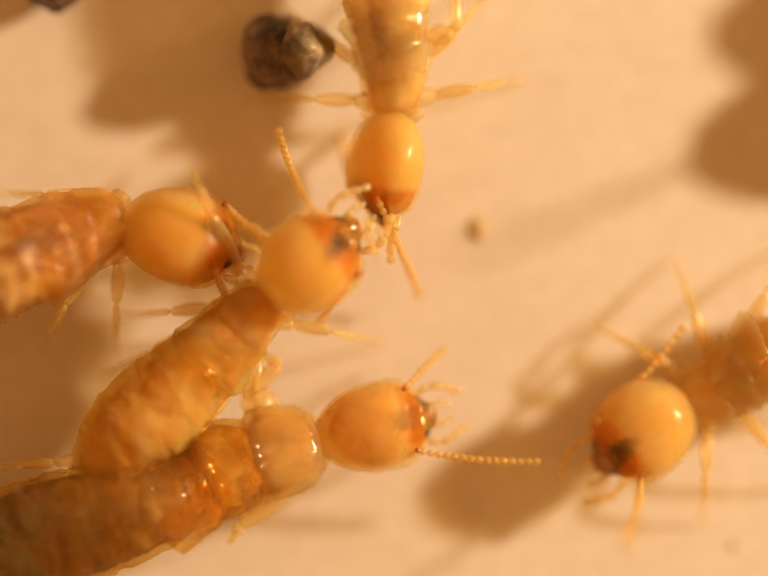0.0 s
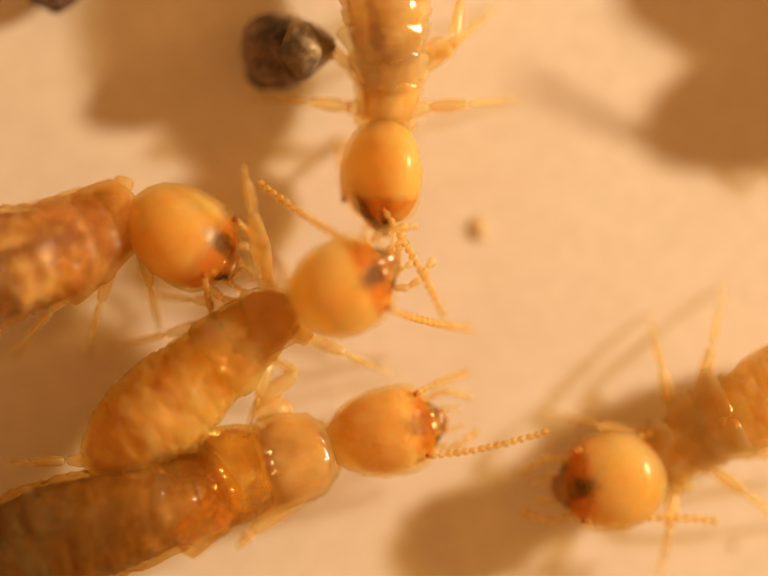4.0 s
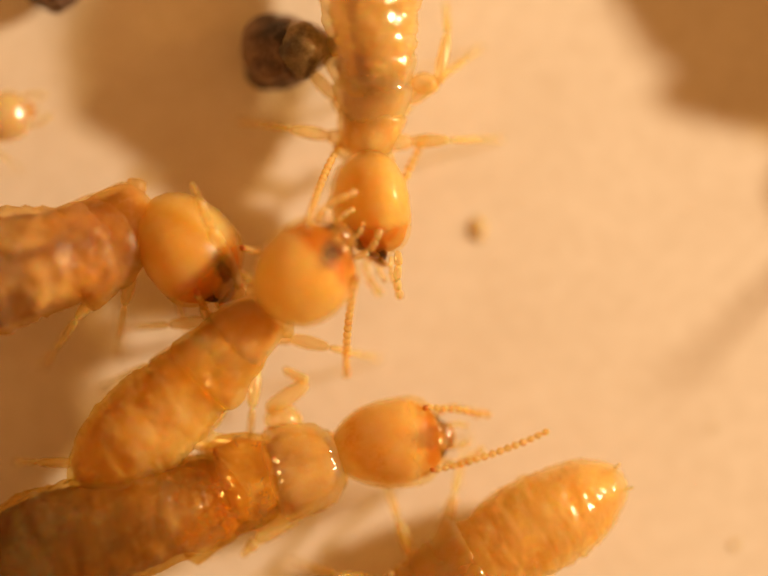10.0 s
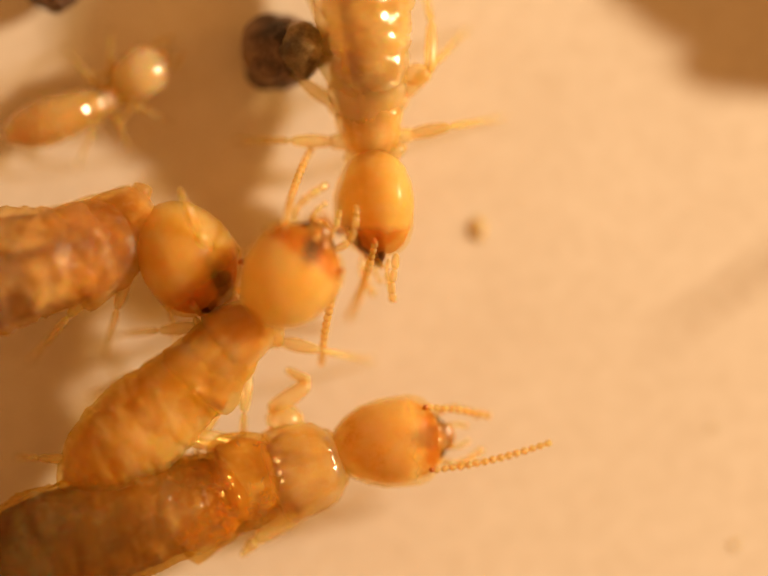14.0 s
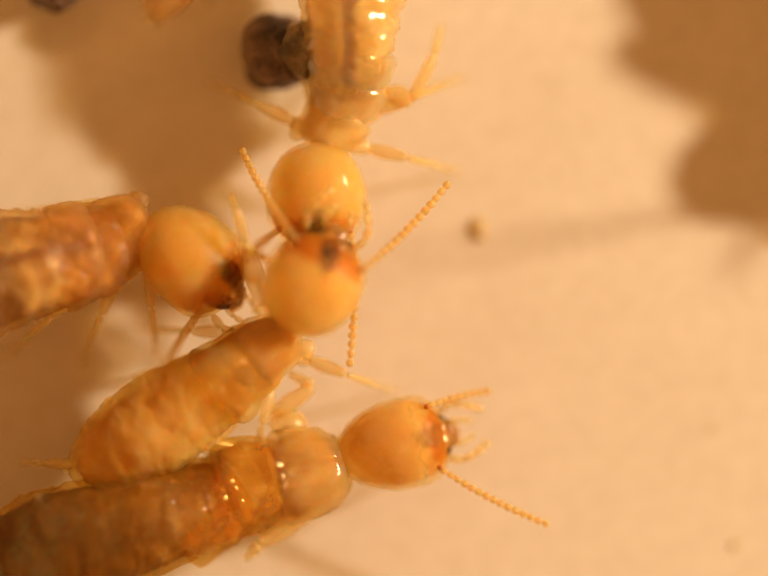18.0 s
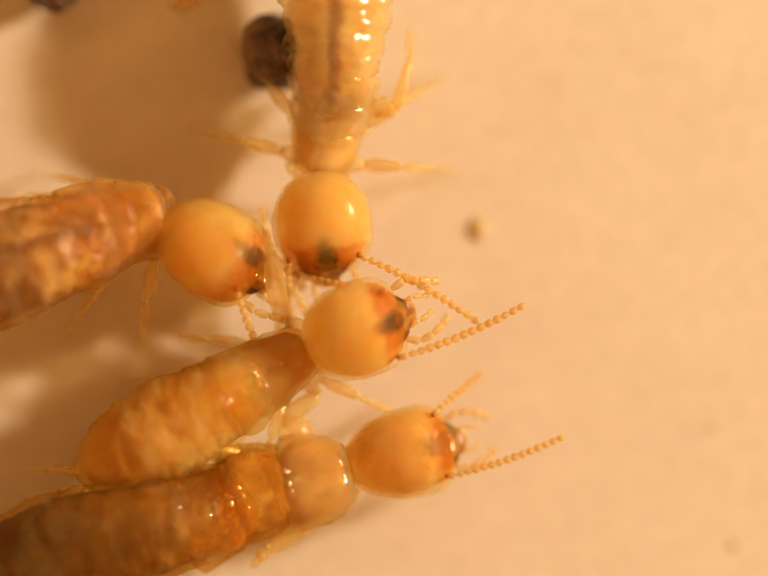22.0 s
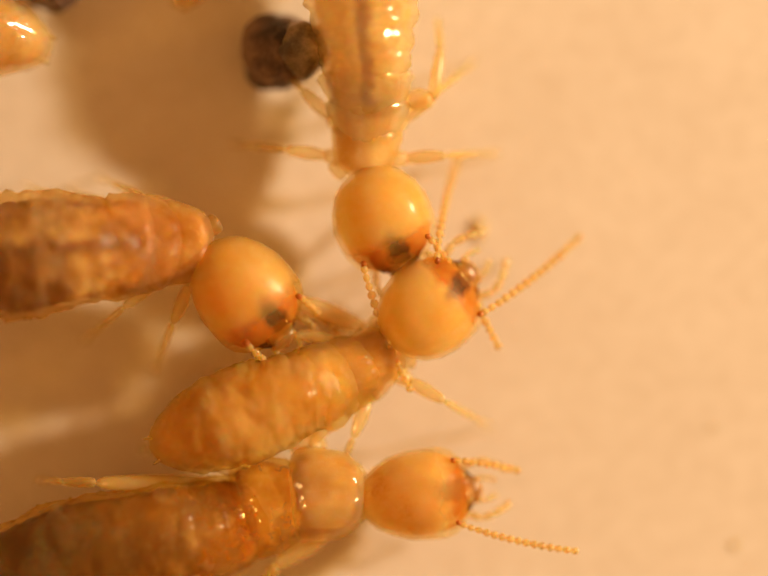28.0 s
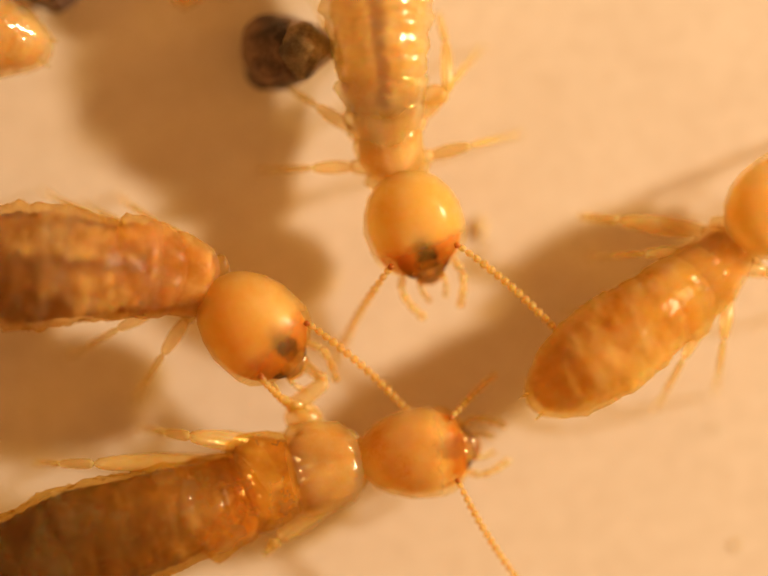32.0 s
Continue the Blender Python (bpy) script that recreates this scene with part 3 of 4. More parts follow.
a = Termite("translucent yellow termite with glossy brown-striped back, feeding another", 1.0, 1.05, 1.02, 46, skin=THIN, gut=STRIPED, fill=PALEFAT, ringed=0.06, flare=1.0, thorax=1.3, yaws=(96, 132, 166), veil=False,
            legs={(2, 1): (92, (80, 0, 25), (95, 105, 5), (90, 170, -70), 1.7)})
reach_left = (68, (160, 0, 125), (232, 0, 140), (262, 0, 125), 1.5, (25.5, 130, 38))
b = Termite("pale amber termite reaching its head to its neighbour", 1.0, 0.95, 0.94, 60, HEAD_SOFT, yaws=(58, 140, 160), broad=1.1, thorax=1.15, legs={(0, 1): reach_left})
c = Termite("yellow-brown termite with whitish speckled back", 1.02, 1.15, 1.05, 70, HEAD_AMBER, plump=1.10, ringed=0.03, flare=0.5, thorax=1.15, yaws=(112, 140, 166), skin=DULL, gut=SPECKLED, long=1.08, fill=HONEY, plate=DULL, broad=1.2, veil=False,
            legs={(0, 1): (158, (112, 0, 10), (185, 0, -60), (225, 0, -200), 1.0), (1, 1): (166, (112, 0, 10), (185, 0, -60), (225, 0, -200), 1.0)})
folded = (136, (107, 0, 30), (58, -104, 40), (121, -104, 10), 2.7)
tucked = (-159, (195, 0, 35), (222, 6, 26), (240, 10, 0), 1.9)
trailing = (156, (205, 0, 95), (262, 0, 30), (330, 0, -90), 1.7)
stretched = (164, (310, 0, 95), (390, 0, 60), (450, 0, -60), 1.6)
d = Termite("plump orange-brown termite with darker glossy head", 0.90, 1.60, 1.25, 50, HEAD_DARK, skin=AMBERSKIN, gut=GUT, long=1.2, thorax=2.5,
            legs={(0, 1): folded, (0, -1): tucked, (1, 1): trailing, (2, 1): stretched}, yaws=(160, 158, 168), jaw=JAW_PALE, fill=HONEY, short=9, veil=False)
e = Termite("pale yellow termite walking across the floor", 1.0, 0.92, 0.95, 15, HEAD_DENSE, broad=1.1, thorax=1.25, flare=1.0, ringed=0.03, fill=VEIL, gut=VEIL, skin=PALE)
f = Termite("pale termite walking at the rim of the floor", 1.1, 1.0, 1.05, 50, HONEY, broad=1.4, skin=HONEY, gut=GUT, fill=GUT, feeler=HONEY)
g = Termite("small pale translucent young termite walking past the grains", 0.5, 0.95, 0.9, 70, WHITE, skin=THIN, gut=PALEFAT, fill=PALEFAT)
h = Termite("pale yellow termite standing beside a grain", 1.0, 0.95, 0.9, 0, skin=THIN, gut=PALEFAT, fill=PALEFAT)


def motions():
    # the one that comes down from above the grain
    T0 = ((800, 130), (775, -60), (765, -400))
    a.at(0, (785, 340, 97), T0, (840, 560), (690, 260), roll=65, rise=-0.6)
    a.at(1, (785, 350, 99), T0, (835, 560), (690, 265), roll=65, rise=-0.6)
    a.at(2, (785, 350, 99), T0, (835, 560), (690, 265), roll=65, rise=-0.6)
    a.at(3, (780, 352, 97), T0, (830, 600), (690, 270), roll=60, rise=-0.6)
    a.at(6, (780, 378, 84), ((775, 150), (765, -60), (760, -400)), (980, 542), (692, 290), roll=48, rise=-0.6)
    a.at(7, (800, 382, 78), ((775, 160), (760, -60), (755, -400)), (940, 342), (700, 300), roll=45, rise=-0.6)
    a.at(8, (780, 388, 90), ((770, 170), (755, -60), (755, -400)), (865, 760), (700, 310), roll=60, rise=-0.6)
    a.at(9, (770, 405, 87), ((765, 190), (755, -60), (755, -400)), (855, 315), (640, 440), roll=60, rise=-0.6)
    a.at(10, (755, 422, 83), ((760, 200), (750, -60), (750, -400)), (845, 325), (640, 440), roll=60, rise=-0.6)
    a.at(11, (757, 432, 82), ((755, 210), (745, -60), (745, -400)), (862, 350), (640, 440), roll=60, rise=-0.6)
    a.at(12, (757, 440, 83), ((750, 220), (740, -60), (745, -400)), (862, 370), (640, 440), roll=60, rise=-0.6)
    a.at(13, (762, 432, 86), ((750, 210), (735, -60), (740, -400)), (715, 680), (640, 440), roll=60, rise=-0.6)
    a.at(14, (763, 422, 90), ((750, 200), (735, -60), (740, -400)), (730, 600), (640, 440), roll=60, rise=-0.6)
    a.at(17, (693, 420, 86), ((735, 210), (725, -60), (735, -400)), (735, 650), (620, 700), roll=30, rise=-0.6)
    a.at(18, (645, 405, 91), ((705, 190), (715, -60), (735, -400)), (715, 775), (505, 520), roll=0, rise=-0.6)
    a.at(19, (630, 408, 95), ((690, 190), (690, -60), (700, -400)), (850, 695), (510, 560), roll=-5, rise=-0.6)
    a.at(20, (672, 432, 90), ((705, 200), (690, -60), (700, -400)), (815, 785), (560, 690), roll=0, rise=-0.6)
    a.at(21, (655, 422, 88), ((690, 190), (690, -60), (700, -400)), (850, 720), (570, 640), roll=0, rise=-0.6)
    a.at(22, (658, 462, 86), ((675, 220), (690, -40), (700, -400)), (968, 652), (600, 700), roll=0, rise=-0.6)
    a.at(23, (688, 478, 81), ((690, 240), (690, -40), (700, -400)), (1035, 630), (690, 830), roll=5, rise=-0.6)
    a.at(24, (733, 462, 79), ((710, 230), (690, -40), (700, -400)), (903, 785), (620, 640), roll=5, rise=-0.6)
    a.at(25, (803, 475, 78), ((755, 230), (720, -40), (720, -400)), (1017, 790), (690, 650), roll=0, rise=-0.6)
    a.at(27.5, (785, 492, 64), ((745, 260), (730, -40), (730, -400)), (1037, 757), (812, 862), roll=0, rise=-0.6)
    a.at(28, (783, 452, 67), ((750, 230), (735, -40), (730, -400)), (1012, 697), (838, 800), roll=0, rise=-0.6)
    a.at(29, (850, 472, 57), ((775, 250), (755, -40), (740, -400)), (1145, 628), (985, 805), roll=0, rise=-0.6)
    a.at(30, (892, 430, 40), ((790, 250), (755, -20), (740, -400)), (1165, 345), (1165, 705), roll=0, rise=-0.6)
    a.at(31, (887, 435, 42), ((785, 240), (750, -30), (740, -400)), (1265, 312), (1087, 660), roll=0, rise=-0.6)
    a.at(31.5, (874, 445, 56), ((785, 240), (760, -30), (745, -400)), (1270, 476), (987, 812), roll=0, rise=-0.6)
    a.at(32, (846, 462, 72), ((788, 250), (765, -30), (745, -400)), (1162, 697), (702, 702), roll=0, rise=-0.6)
    a.key()

    # the one in the middle, that in the end walks off
    B0 = ((500, 655), (370, 790), (250, 900))
    b.at(0, (637, 535, -40), B0, (560, 280), (640, 655), up=105, dip=5, rise=-0.9, roll=14)
    b.at(1, (645, 545, -38), B0, (605, 420), (705, 650), up=105, dip=5, rise=-0.9, roll=14)
    b.at(2, (655, 560, -35), B0, (556, 300), (725, 670), up=105, dip=5, rise=-0.9, roll=14)
    b.at(3, (675, 577, -32), ((510, 665), (375, 790), (250, 900)), (525, 310), (785, 690), up=105, dip=5, rise=-0.9, roll=14)
    b.at(6, (735, 595, -22), ((540, 675), (385, 800), (260, 900)), (640, 500), (1082, 530), up=95, dip=5, rise=-0.9, roll=14)
    b.at(7, (692, 560, -30), ((530, 665), (385, 800), (260, 900)), (600, 335), (775, 745), up=105, dip=5, rise=-0.9, roll=14)
    b.at(8, (655, 560, -38), ((520, 665), (385, 800), (260, 900)), (527, 285), (990, 415), up=105, dip=5, rise=-0.9, roll=14)
    b.at(9, (642, 555, -43), ((510, 675), (385, 800), (260, 900)), (660, 280), (705, 725), up=105, dip=5, rise=-0.9, roll=14)
    b.at(10, (627, 557, -46), ((500, 680), (380, 800), (255, 910)), (680, 300), (702, 755), up=105, dip=5, rise=-0.9, roll=14)
    b.at(11, (617, 562, -48), ((490, 690), (375, 810), (245, 915)), (682, 320), (650, 745), up=105, dip=5, rise=-0.9, roll=14)
    b.at(12, (612, 565, -48), ((485, 690), (370, 810), (240, 915)), (682, 325), (695, 790), up=105, dip=5, rise=-0.9, roll=14)
    b.at(13, (598, 565, -50), ((475, 695), (365, 815), (240, 915)), (660, 310), (650, 755), up=105, dip=5, rise=-0.9, roll=14)
    b.at(14, (596, 558, -56), ((475, 695), (365, 815), (240, 915)), (620, 310), (650, 730), up=105, dip=5, rise=-0.9, roll=14)
    b.at(17, (606, 545, -80), ((510, 720), (385, 830), (245, 920)), (480, 280), (582, 782), up=110, dip=2, rise=-0.9, roll=14)
    b.at(18, (641, 575, -66), ((530, 720), (390, 830), (240, 920)), (490, 320), (910, 382), up=110, dip=2, rise=-0.9, roll=14)
    b.at(19, (662, 603, -44), ((530, 730), (390, 835), (240, 920)), (500, 470), (1020, 560), up=105, dip=4, rise=-0.9, roll=14)
    b.at(20, (682, 612, -38), ((540, 730), (400, 835), (245, 925)), (560, 440), (990, 460), up=90, dip=8, rise=-0.9, roll=14)
    b.at(21, (680, 627, -34), ((540, 730), (400, 835), (250, 920)), (570, 470), (985, 470), up=75, dip=8, rise=-0.9, roll=14)
    b.at(22, (732, 673, -18), ((560, 750), (415, 840), (260, 920)), (575, 560), (1077, 622), up=50, dip=10, rise=-0.9, roll=14)
    b.at(23, (762, 690, -12), ((570, 750), (420, 840), (265, 915)), (610, 580), (1117, 625), up=30, dip=12, rise=-0.9, roll=14)
    b.at(24, (772, 690, -10), ((590, 750), (430, 840), (270, 915)), (625, 540), (1117, 735), up=30, dip=12, rise=-0.9, roll=14)
    b.at(25, (812, 720, -5), ((640, 755), (460, 840), (290, 915)), (1000, 490), (1122, 860), up=0, dip=14, rise=-0.9, roll=14)
    b.at(27.5, (878, 648, -34), ((720, 740), (560, 810), (390, 870)), (945, 335), (1212, 650), up=-10, dip=14, rise=-0.9, roll=12)
    b.at(28, (882, 625, -42), ((740, 745), (590, 815), (410, 880)), (930, 330), (1180, 488), up=-10, dip=14, rise=-0.9, roll=12)
    b.at(29, (990, 618, -52), ((845, 735), (695, 790), (510, 830)), (1100, 270), (1272, 450), up=-5, dip=14, rise=-0.9, roll=12)
    b.at(30, (1078, 518, -68), ((1000, 695), (845, 755), (650, 790)), (980, 175), (1270, 275), up=0, dip=14, rise=-0.9, roll=12)
    b.at(31, (1225, 512, -70), ((1135, 670), (985, 740), (790, 785)), (1230, 190), (1512, 325), up=0, dip=14, rise=-0.9, roll=12)
    b.at(31.5, (1386, 513, -40), ((1240, 660), (1090, 780), (920, 890)), (1555, 235), (1640, 600), up=0, dip=14, rise=-0.9, roll=12)
    b.at(32, (1588, 420, -40), ((1440, 560), (1290, 680), (1120, 800)), (1760, 230), (1860, 420), up=0, dip=14, rise=-0.9, roll=12)
    b.key()

    # the one at the left edge
    C0 = ((160, 480), (0, 545), (-350, 650))
    c.at(0, (372, 482, 14), C0, (560, 530), (470, 630), rise=-0.5, roll=-28)
    c.at(1, (368, 475, 18), C0, (560, 530), (430, 650), rise=-0.5, roll=-28)
    c.at(2, (345, 475, 33), C0, (560, 530), (430, 650), rise=-0.5, roll=-28)
    c.at(3, (365, 482, 30), C0, (560, 530), (430, 650), rise=-0.5, roll=-28)
    c.at(6, (393, 488, 42), ((190, 505), (0, 545), (-350, 650)), (560, 530), (430, 650), rise=-0.5, roll=-28)
    c.at(7, (390, 498, 44), ((190, 505), (0, 545), (-350, 650)), (560, 530), (430, 650), rise=-0.5, roll=-28)
    c.at(8, (385, 500, 47), ((190, 505), (0, 545), (-350, 650)), (560, 530), (430, 650), rise=-0.5, roll=-28)
    c.at(9, (393, 515, 47), ((190, 510), (0, 545), (-350, 650)), (560, 540), (365, 740), rise=-0.5, roll=-28)
    c.at(10, (387, 510, 49), ((185, 510), (0, 545), (-350, 650)), (560, 530), (430, 650), rise=-0.5, roll=-28)
    c.at(12, (383, 512, 51), ((185, 510), (0, 545), (-350, 650)), (560, 530), (430, 650), rise=-0.5, roll=-28)
    c.at(13, (378, 522, 57), ((180, 512), (0, 545), (-350, 650)), (560, 530), (430, 650), rise=-0.5, roll=-28)
    c.at(14, (385, 530, 54), ((180, 512), (0, 545), (-350, 650)), (560, 530), (430, 650), rise=-0.5, roll=-28)
    c.at(17, (375, 522, 38), ((175, 508), (0, 545), (-350, 650)), (560, 540), (470, 760), rise=-0.5, roll=-28)
    c.at(18, (395, 532, 41), ((190, 508), (0, 545), (-350, 650)), (560, 540), (355, 700), rise=-0.5, roll=-28)
    c.at(19, (408, 548, 44), ((200, 508), (0, 545), (-350, 650)), (560, 530), (430, 650), rise=-0.5, roll=-28)
    c.at(20, (412, 540, 40), ((195, 475), (0, 545), (-350, 650)), (580, 690), (540, 820), rise=-0.5, roll=-28)
    c.at(21, (410, 512, 38), ((195, 470), (0, 545), (-350, 650)), (590, 600), (545, 810), rise=-0.5, roll=-28)
    c.at(22, (440, 512, 31), ((210, 470), (0, 545), (-350, 650)), (600, 700), (560, 780), rise=-0.5, roll=-28)
    c.at(23, (455, 538, 35), ((230, 475), (40, 545), (-350, 650)), (640, 700), (630, 810), rise=-0.5, roll=-28)
    c.at(24, (482, 545, 26), ((260, 490), (60, 550), (-350, 650)), (630, 700), (620, 790), rise=-0.5, roll=-28)
    c.at(25, (495, 568, 39), ((280, 490), (70, 555), (-350, 650)), (680, 620), (640, 820), rise=-0.5, roll=-28)
    c.at(27.5, (483, 612, 48), ((300, 500), (100, 510), (-300, 560)), (640, 590), (632, 830), rise=-0.5, roll=-12)
    c.at(28, (503, 602, 50), ((320, 500), (110, 510), (-300, 560)), (700, 700), (672, 822), rise=-0.5, roll=-12)
    c.at(29, (512, 608, 47), ((330, 520), (120, 515), (-300, 560)), (800, 620), (705, 800), rise=-0.5, roll=-12)
    c.at(30, (510, 688, 46), ((350, 560), (140, 530), (-300, 560)), (820, 640), (825, 747), rise=-0.5, roll=-12)
    c.at(31, (465, 693, 32), ((300, 570), (100, 530), (-300, 560)), (745, 698), (640, 855), rise=-0.5, roll=-12)
    c.at(31.5, (495, 673, 32), ((310, 570), (110, 530), (-300, 560)), (805, 660), (680, 862), rise=-0.5, roll=-12)
    c.at(32, (520, 670, 43), ((340, 560), (120, 530), (-300, 560)), (820, 827), (620, 850), rise=-0.5, roll=-12)
    c.key()

    # the plump one along the lower edge
    def low(t, hx, hy, ha, dx, dy, left, right):
        d.at(t, (hx, hy, ha), ((603 + dx, 913 + dy), (475 + dx, 950 + dy * .8), (290 + dx, 1045 + dy * .5), (0 + dx, 1130 + dy * .3)), left, right, rise=-0.4)
    low(0, 765, 872, -12, 0, 0, (905, 722), (1167, 950))
    low(1, 765, 865, -13, 0, -3, (908, 728), (1172, 940))
    low(2, 765, 860, -14, 2, -2, (908, 718), (1177, 912))
    low(3, 775, 875, -12, 9, 10, (922, 745), (1187, 868))
    low(6, 800, 880, -12, 32, 20, (1004, 788), (1222, 850))
    low(7, 797, 876, -10, 28, 17, (1002, 790), (1192, 902))
    low(8, 797, 878, -10, 26, 20, (1002, 800), (1187, 840))
    low(9, 800, 893, -9, 29, 30, (1012, 827), (1182, 842))
    low(10, 800, 905, -7, 34, 38, (1022, 857), (1182, 860))
    low(11, 800, 905, -6, 32, 40, (1028, 860), (1192, 882))
    low(12, 800, 905, -6, 29, 38, (1024, 862), (1182, 858))
    low(13, 797, 906, -6, 28, 41, (1024, 862), (1182, 858))
    low(14, 799, 903, -6, 31, 39, (1024, 860), (1188, 890))
    low(17, 805, 905, -8, 34, 40, (1028, 832), (950, 1178))
    low(18, 810, 908, -12, 42, 47, (1020, 800), (1157, 1092))
    low(19, 812, 910, -14, 43, 47, (1002, 772), (1152, 850))
    low(20, 815, 910, -14, 54, 52, (1004, 758), (1168, 860))
    low(21, 815, 910, -14, 54, 50, (977, 742), (1187, 935))
    low(22, 825, 926, -13, 62, 62, (992, 765), (1174, 885))
    low(23, 827, 934, -11, 66, 56, (1002, 768), (1197, 1033))
    low(24, 830, 935, -10, 68, 56, (1035, 802), (1187, 1058))
    low(25, 834, 946, -9, 74, 66, (1042, 868), (1182, 995))
    low(27.5, 852, 1004, -5, 96, 90, (1088, 967), (1192, 1138))
    low(28, 855, 1010, -5, 94, 95, (1093, 975), (1212, 1135))
    low(29, 852, 980, -4, 84, 82, (1087, 932), (1232, 1082))
    low(30, 850, 943, -4, 74, 48, (1064, 857), (1237, 1073))
    low(31, 850, 935, -4, 74, 38, (1002, 775), (1212, 962))
    low(31.5, 850, 930, -5, 74, 38, (1017, 793), (1172, 1092))
    low(32, 852, 925, -6, 74, 36, (1017, 767), (1052, 1175))
    d.key()

    # the one that walks in from the right and leaves below
    e.at(0, (1310, 880, 140), ((1450, 790), (1570, 730), (1800, 650)), (1290, 1105), None)
    e.at(0.5, (1355, 945, 125), ((1460, 815), (1570, 735), (1760, 650)), None, None)
    e.at(1, (1373, 1010, 108), ((1460, 845), (1565, 740), (1730, 650)), None, None)
    e.at(1.5, (1340, 1065, 128), ((1450, 890), (1560, 780), (1710, 680)), None, None)
    e.at(2, (1303, 1050, 142), ((1440, 930), (1550, 820), (1690, 690)), None, None)
    e.at(2.5, (1250, 985, 165), ((1400, 910), (1530, 830), (1700, 740)), None, None)
    e.at(3, (1240, 958, 177), ((1390, 900), (1520, 830), (1700, 760)), None, None)
    e.at(3.5, (1243, 965, 176), ((1390, 900), (1520, 830), (1700, 760)), None, None)
    e.at(5.5, (1215, 1035, 160), ((1360, 930), (1490, 850), (1650, 770)), None, None)
    e.at(6, (1165, 1000, 177), ((1310, 930), (1440, 850), (1620, 770)), (1010, 1172), (1080, 920))
    e.at(6.5, (1125, 1015, 175), ((1280, 950), (1420, 870), (1600, 770)), None, None)
    e.at(7, (1110, 1055, 167), ((1260, 970), (1390, 880), (1560, 760)), None, None)
    e.at(7.5, (1085, 1135, 152), ((1210, 1010), (1330, 910), (1500, 800)), None, None)
    e.at(8, (1035, 1140, 160), ((1180, 1050), (1310, 960), (1480, 830)), None, None)
    e.at(8.5, (930, 1190, 155), ((1090, 1090), (1230, 990), (1400, 880)), None, None)
    e.at(9, (830, 1250, 150), ((990, 1130), (1130, 1030), (1310, 910)), None, None)
    e.at(10, (720, 1310, 155), ((880, 1200), (1030, 1110), (1210, 1010)), None, None)
    e.at(11, (600, 1380, 155), ((770, 1270), (930, 1190), (1105, 1100)), None, None)
    e.at(12, (540, 1440, 158), ((700, 1340), (860, 1255), (1050, 1165)), None, None)
    e.at(13, (450, 1520, 158), ((610, 1420), (770, 1340), (960, 1250)), None, None)
    e.at(14, (380, 1600, 158), ((540, 1500), (700, 1420), (890, 1330)), None, None)
    e.at(32, (330, 1680, 158), ((490, 1580), (650, 1500), (840, 1410)), None, None)
    e.key(14)

    # the one beyond the right edge
    def rim(t, x, y, ang, left=None, right=None):
        """left, right: how far the shadows of its feelers reach from the head's shadow."""
        r = radians(ang)
        u, v = math.cos(r), math.sin(r)
        tips = []
        for s, cast in ((1, left), (-1, right)):
            if cast:
                p, q = 2 * (2.03 * cast[0] - .53 * cast[1]), cast[0] ** 2 + cast[1] ** 2 - 295 ** 2
                rise = (-p + math.sqrt(max(0, p * p - 21.6 * q))) / 10.8
                base = (x + 66 * u + s * 80 * v, y + 66 * v - s * 80 * u)
                cast = (base[0] + cast[0] + 2.03 * rise, base[1] + cast[1] - .53 * rise)
            tips.append(cast)
        f.at(t, (x, y, ang), ((x - 260 * u, y - 260 * v), (x - 500 * u, y - 500 * v)), *tips, rise=1.0)
    rim(0, 1968, 157, 120, None, (-508, 180))
    rim(1, 1768, 87, 131, None, (-160, 170))
    rim(2, 1743, 77, 131, None, (-180, 230))
    rim(3, 1758, 56, 125, None, (-310, 0))
    rim(6, 2179, 145, 53)
    rim(7, 2163, 146, 50)
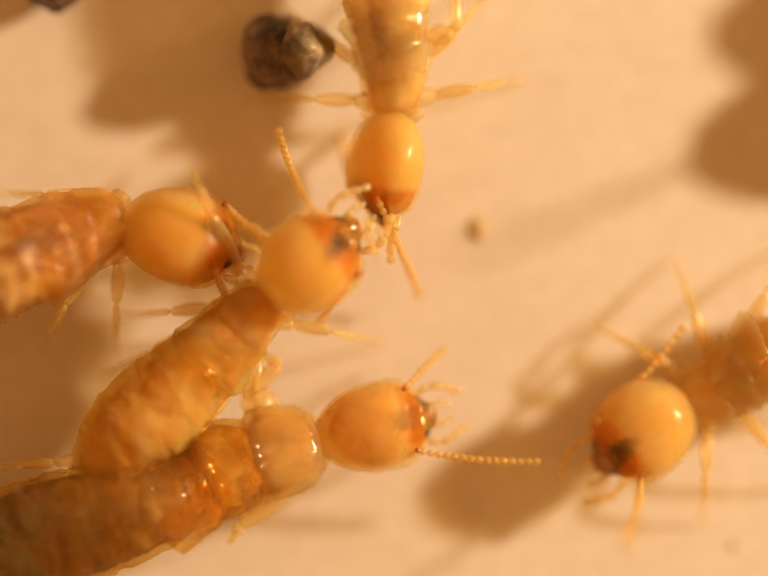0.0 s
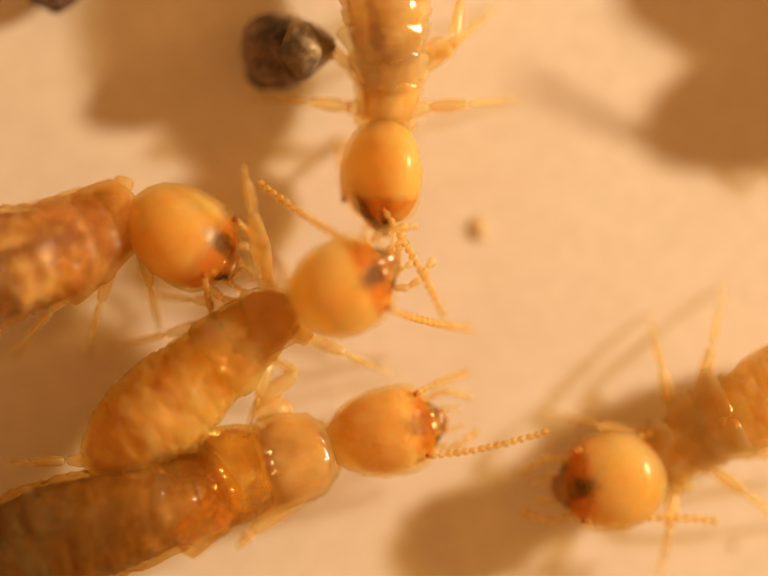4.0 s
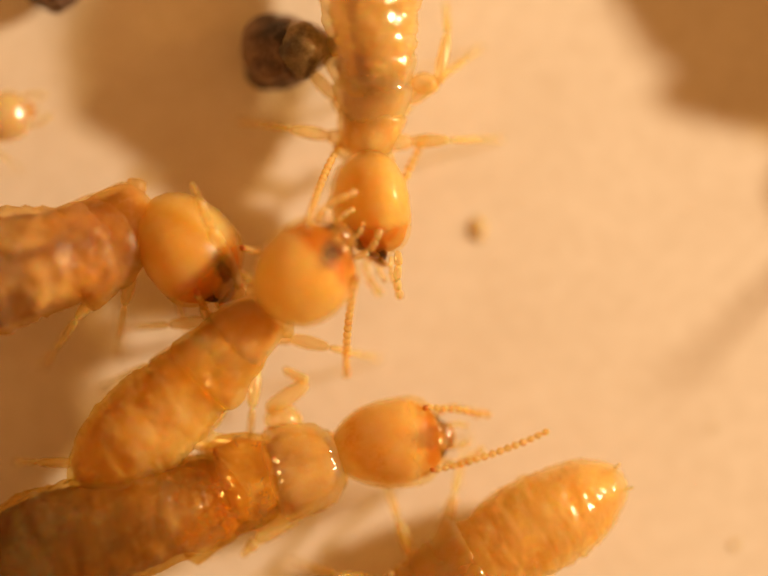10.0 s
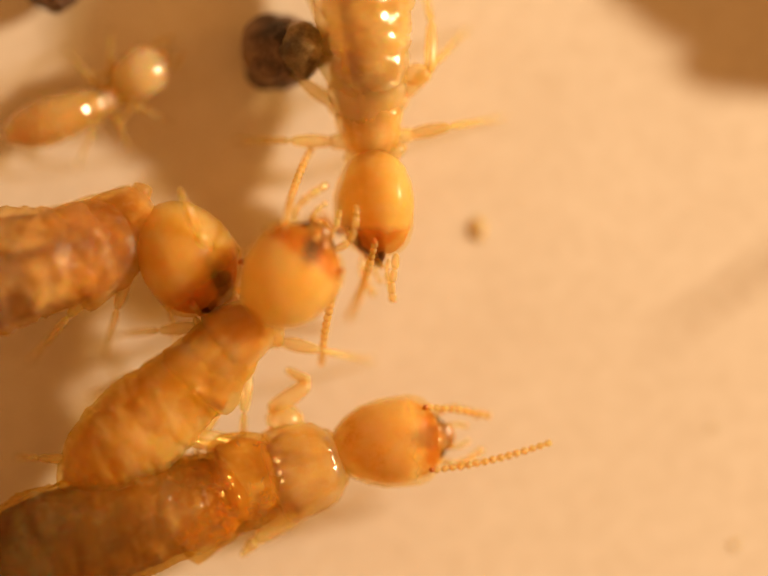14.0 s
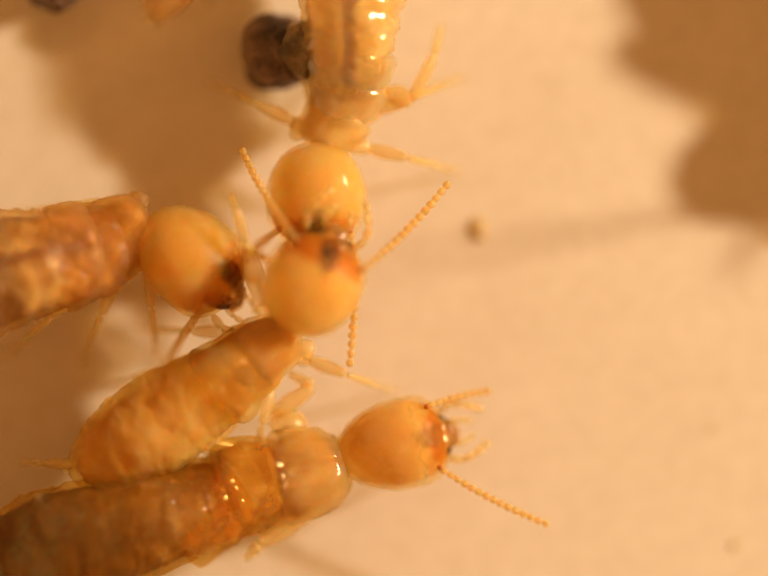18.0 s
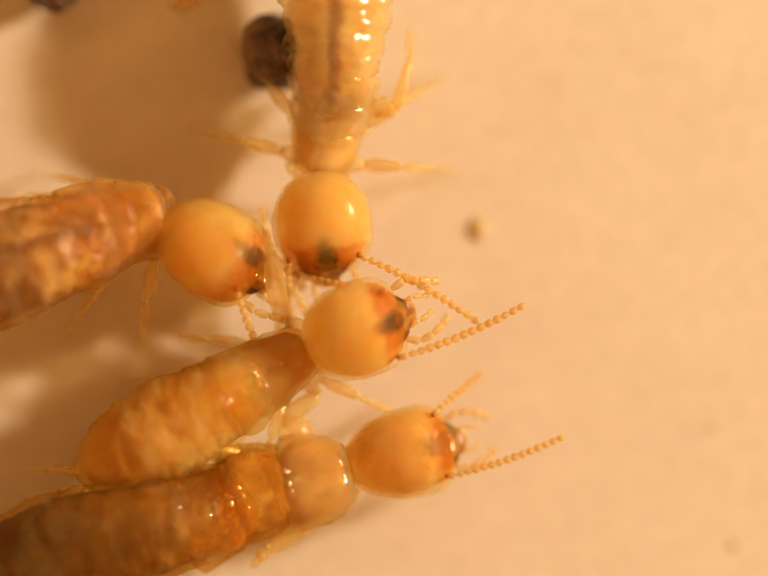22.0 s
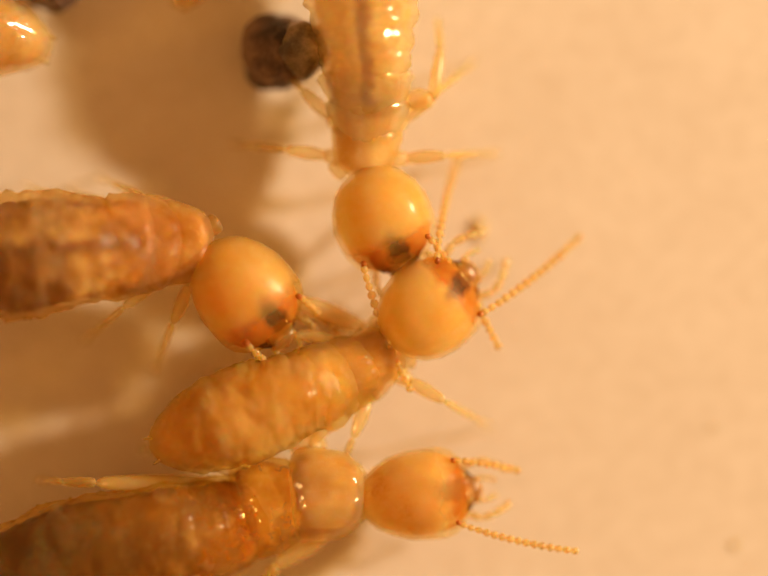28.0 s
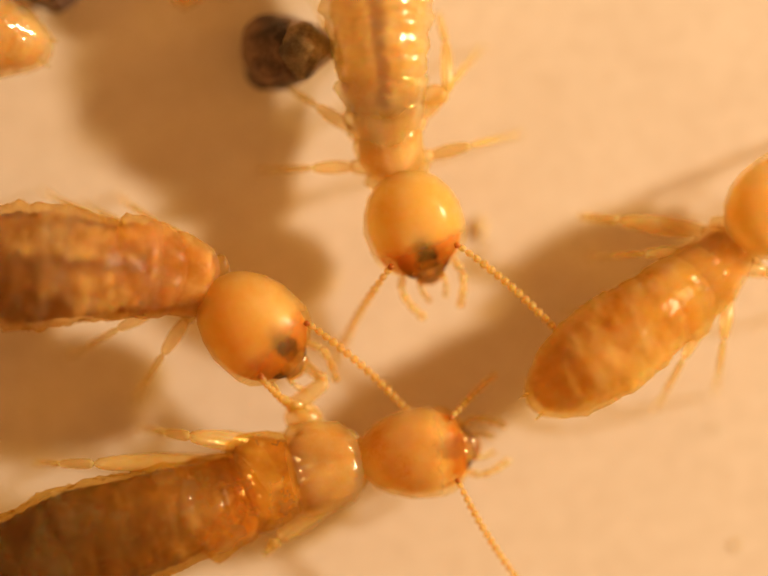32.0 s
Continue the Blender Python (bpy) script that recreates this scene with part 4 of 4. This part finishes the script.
    rim(8, 1888, 171, 84, None, (-70, 140))
    rim(9, 2113, 196, 68)
    rim(10, 2143, 231, 64, (-210, 80), (-320, 260))
    rim(11, 2163, 216, 55)
    rim(12, 2233, 127, 44)
    rim(13, 2235, 127, 44, None, (-200, 220))
    rim(14, 2253, 116, 46, None, (-500, 260))
    rim(17, 2008, 216, 75, None, (-100, 100))
    rim(18, 1938, 211, 89, (-120, 90), (-600, 60))
    rim(19, 1978, 221, 83, (-540, 200), None)
    rim(20, 2248, -39, 53)
    rim(21, 2268, -8, 48)
    rim(22, 2295, -223, 50)
    rim(32, 2395, -273, 62)
    f.key()

    # the one that passes behind the grains
    g.at(0, (-420, 420, -20), ((-600, 480), (-800, 540)), None, None)
    g.at(8, (-150, 310, -20), ((-320, 370), (-500, 430)), None, None)
    g.at(9, (-40, 262, -20), ((-210, 320), (-400, 380)), None, None)
    g.at(10, (10, 238, -15), ((-160, 290), (-350, 340)), None, None)
    g.at(11, (70, 226, -10), ((-100, 260), (-300, 300)), None, None)
    g.at(12, (165, 235, -15), ((0, 250), (-200, 290)), None, None)
    g.at(13, (245, 185, -30), ((80, 250), (-120, 290)), (410, 0), None)
    g.at(14, (290, 148, -38), ((150, 235), (-50, 290)), None, None)
    g.at(17, (405, -176, -60), ((330, -50), (240, 110)), None, None)
    g.at(18, (465, -226, -60), ((390, -100), (300, 60)), None, None)
    g.at(20, (505, -250, -62), ((435, -120), (345, 40)), None, None)
    g.at(32, (515, -262, -62), ((445, -130), (355, 30)), None, None)
    g.key()

    # the one in the corner by the small grain
    h.at(0, (-900, -350, 200), ((-730, -290), (-580, -240)), None, None)
    h.at(19, (-800, -250, 200), ((-630, -190), (-480, -140)), None, None)
    h.at(24, (-550, -80, 200), ((-380, -20), (-220, 20), (-100, 60)), None, None)
    h.at(27, (-500, -85, 200), ((-330, -25), (-170, 15), (-50, 55)), None, None)
    h.at(32, (-495, -85, 200), ((-325, -25), (-165, 20), (-45, 60)), None, None)
    h.key()


motions()
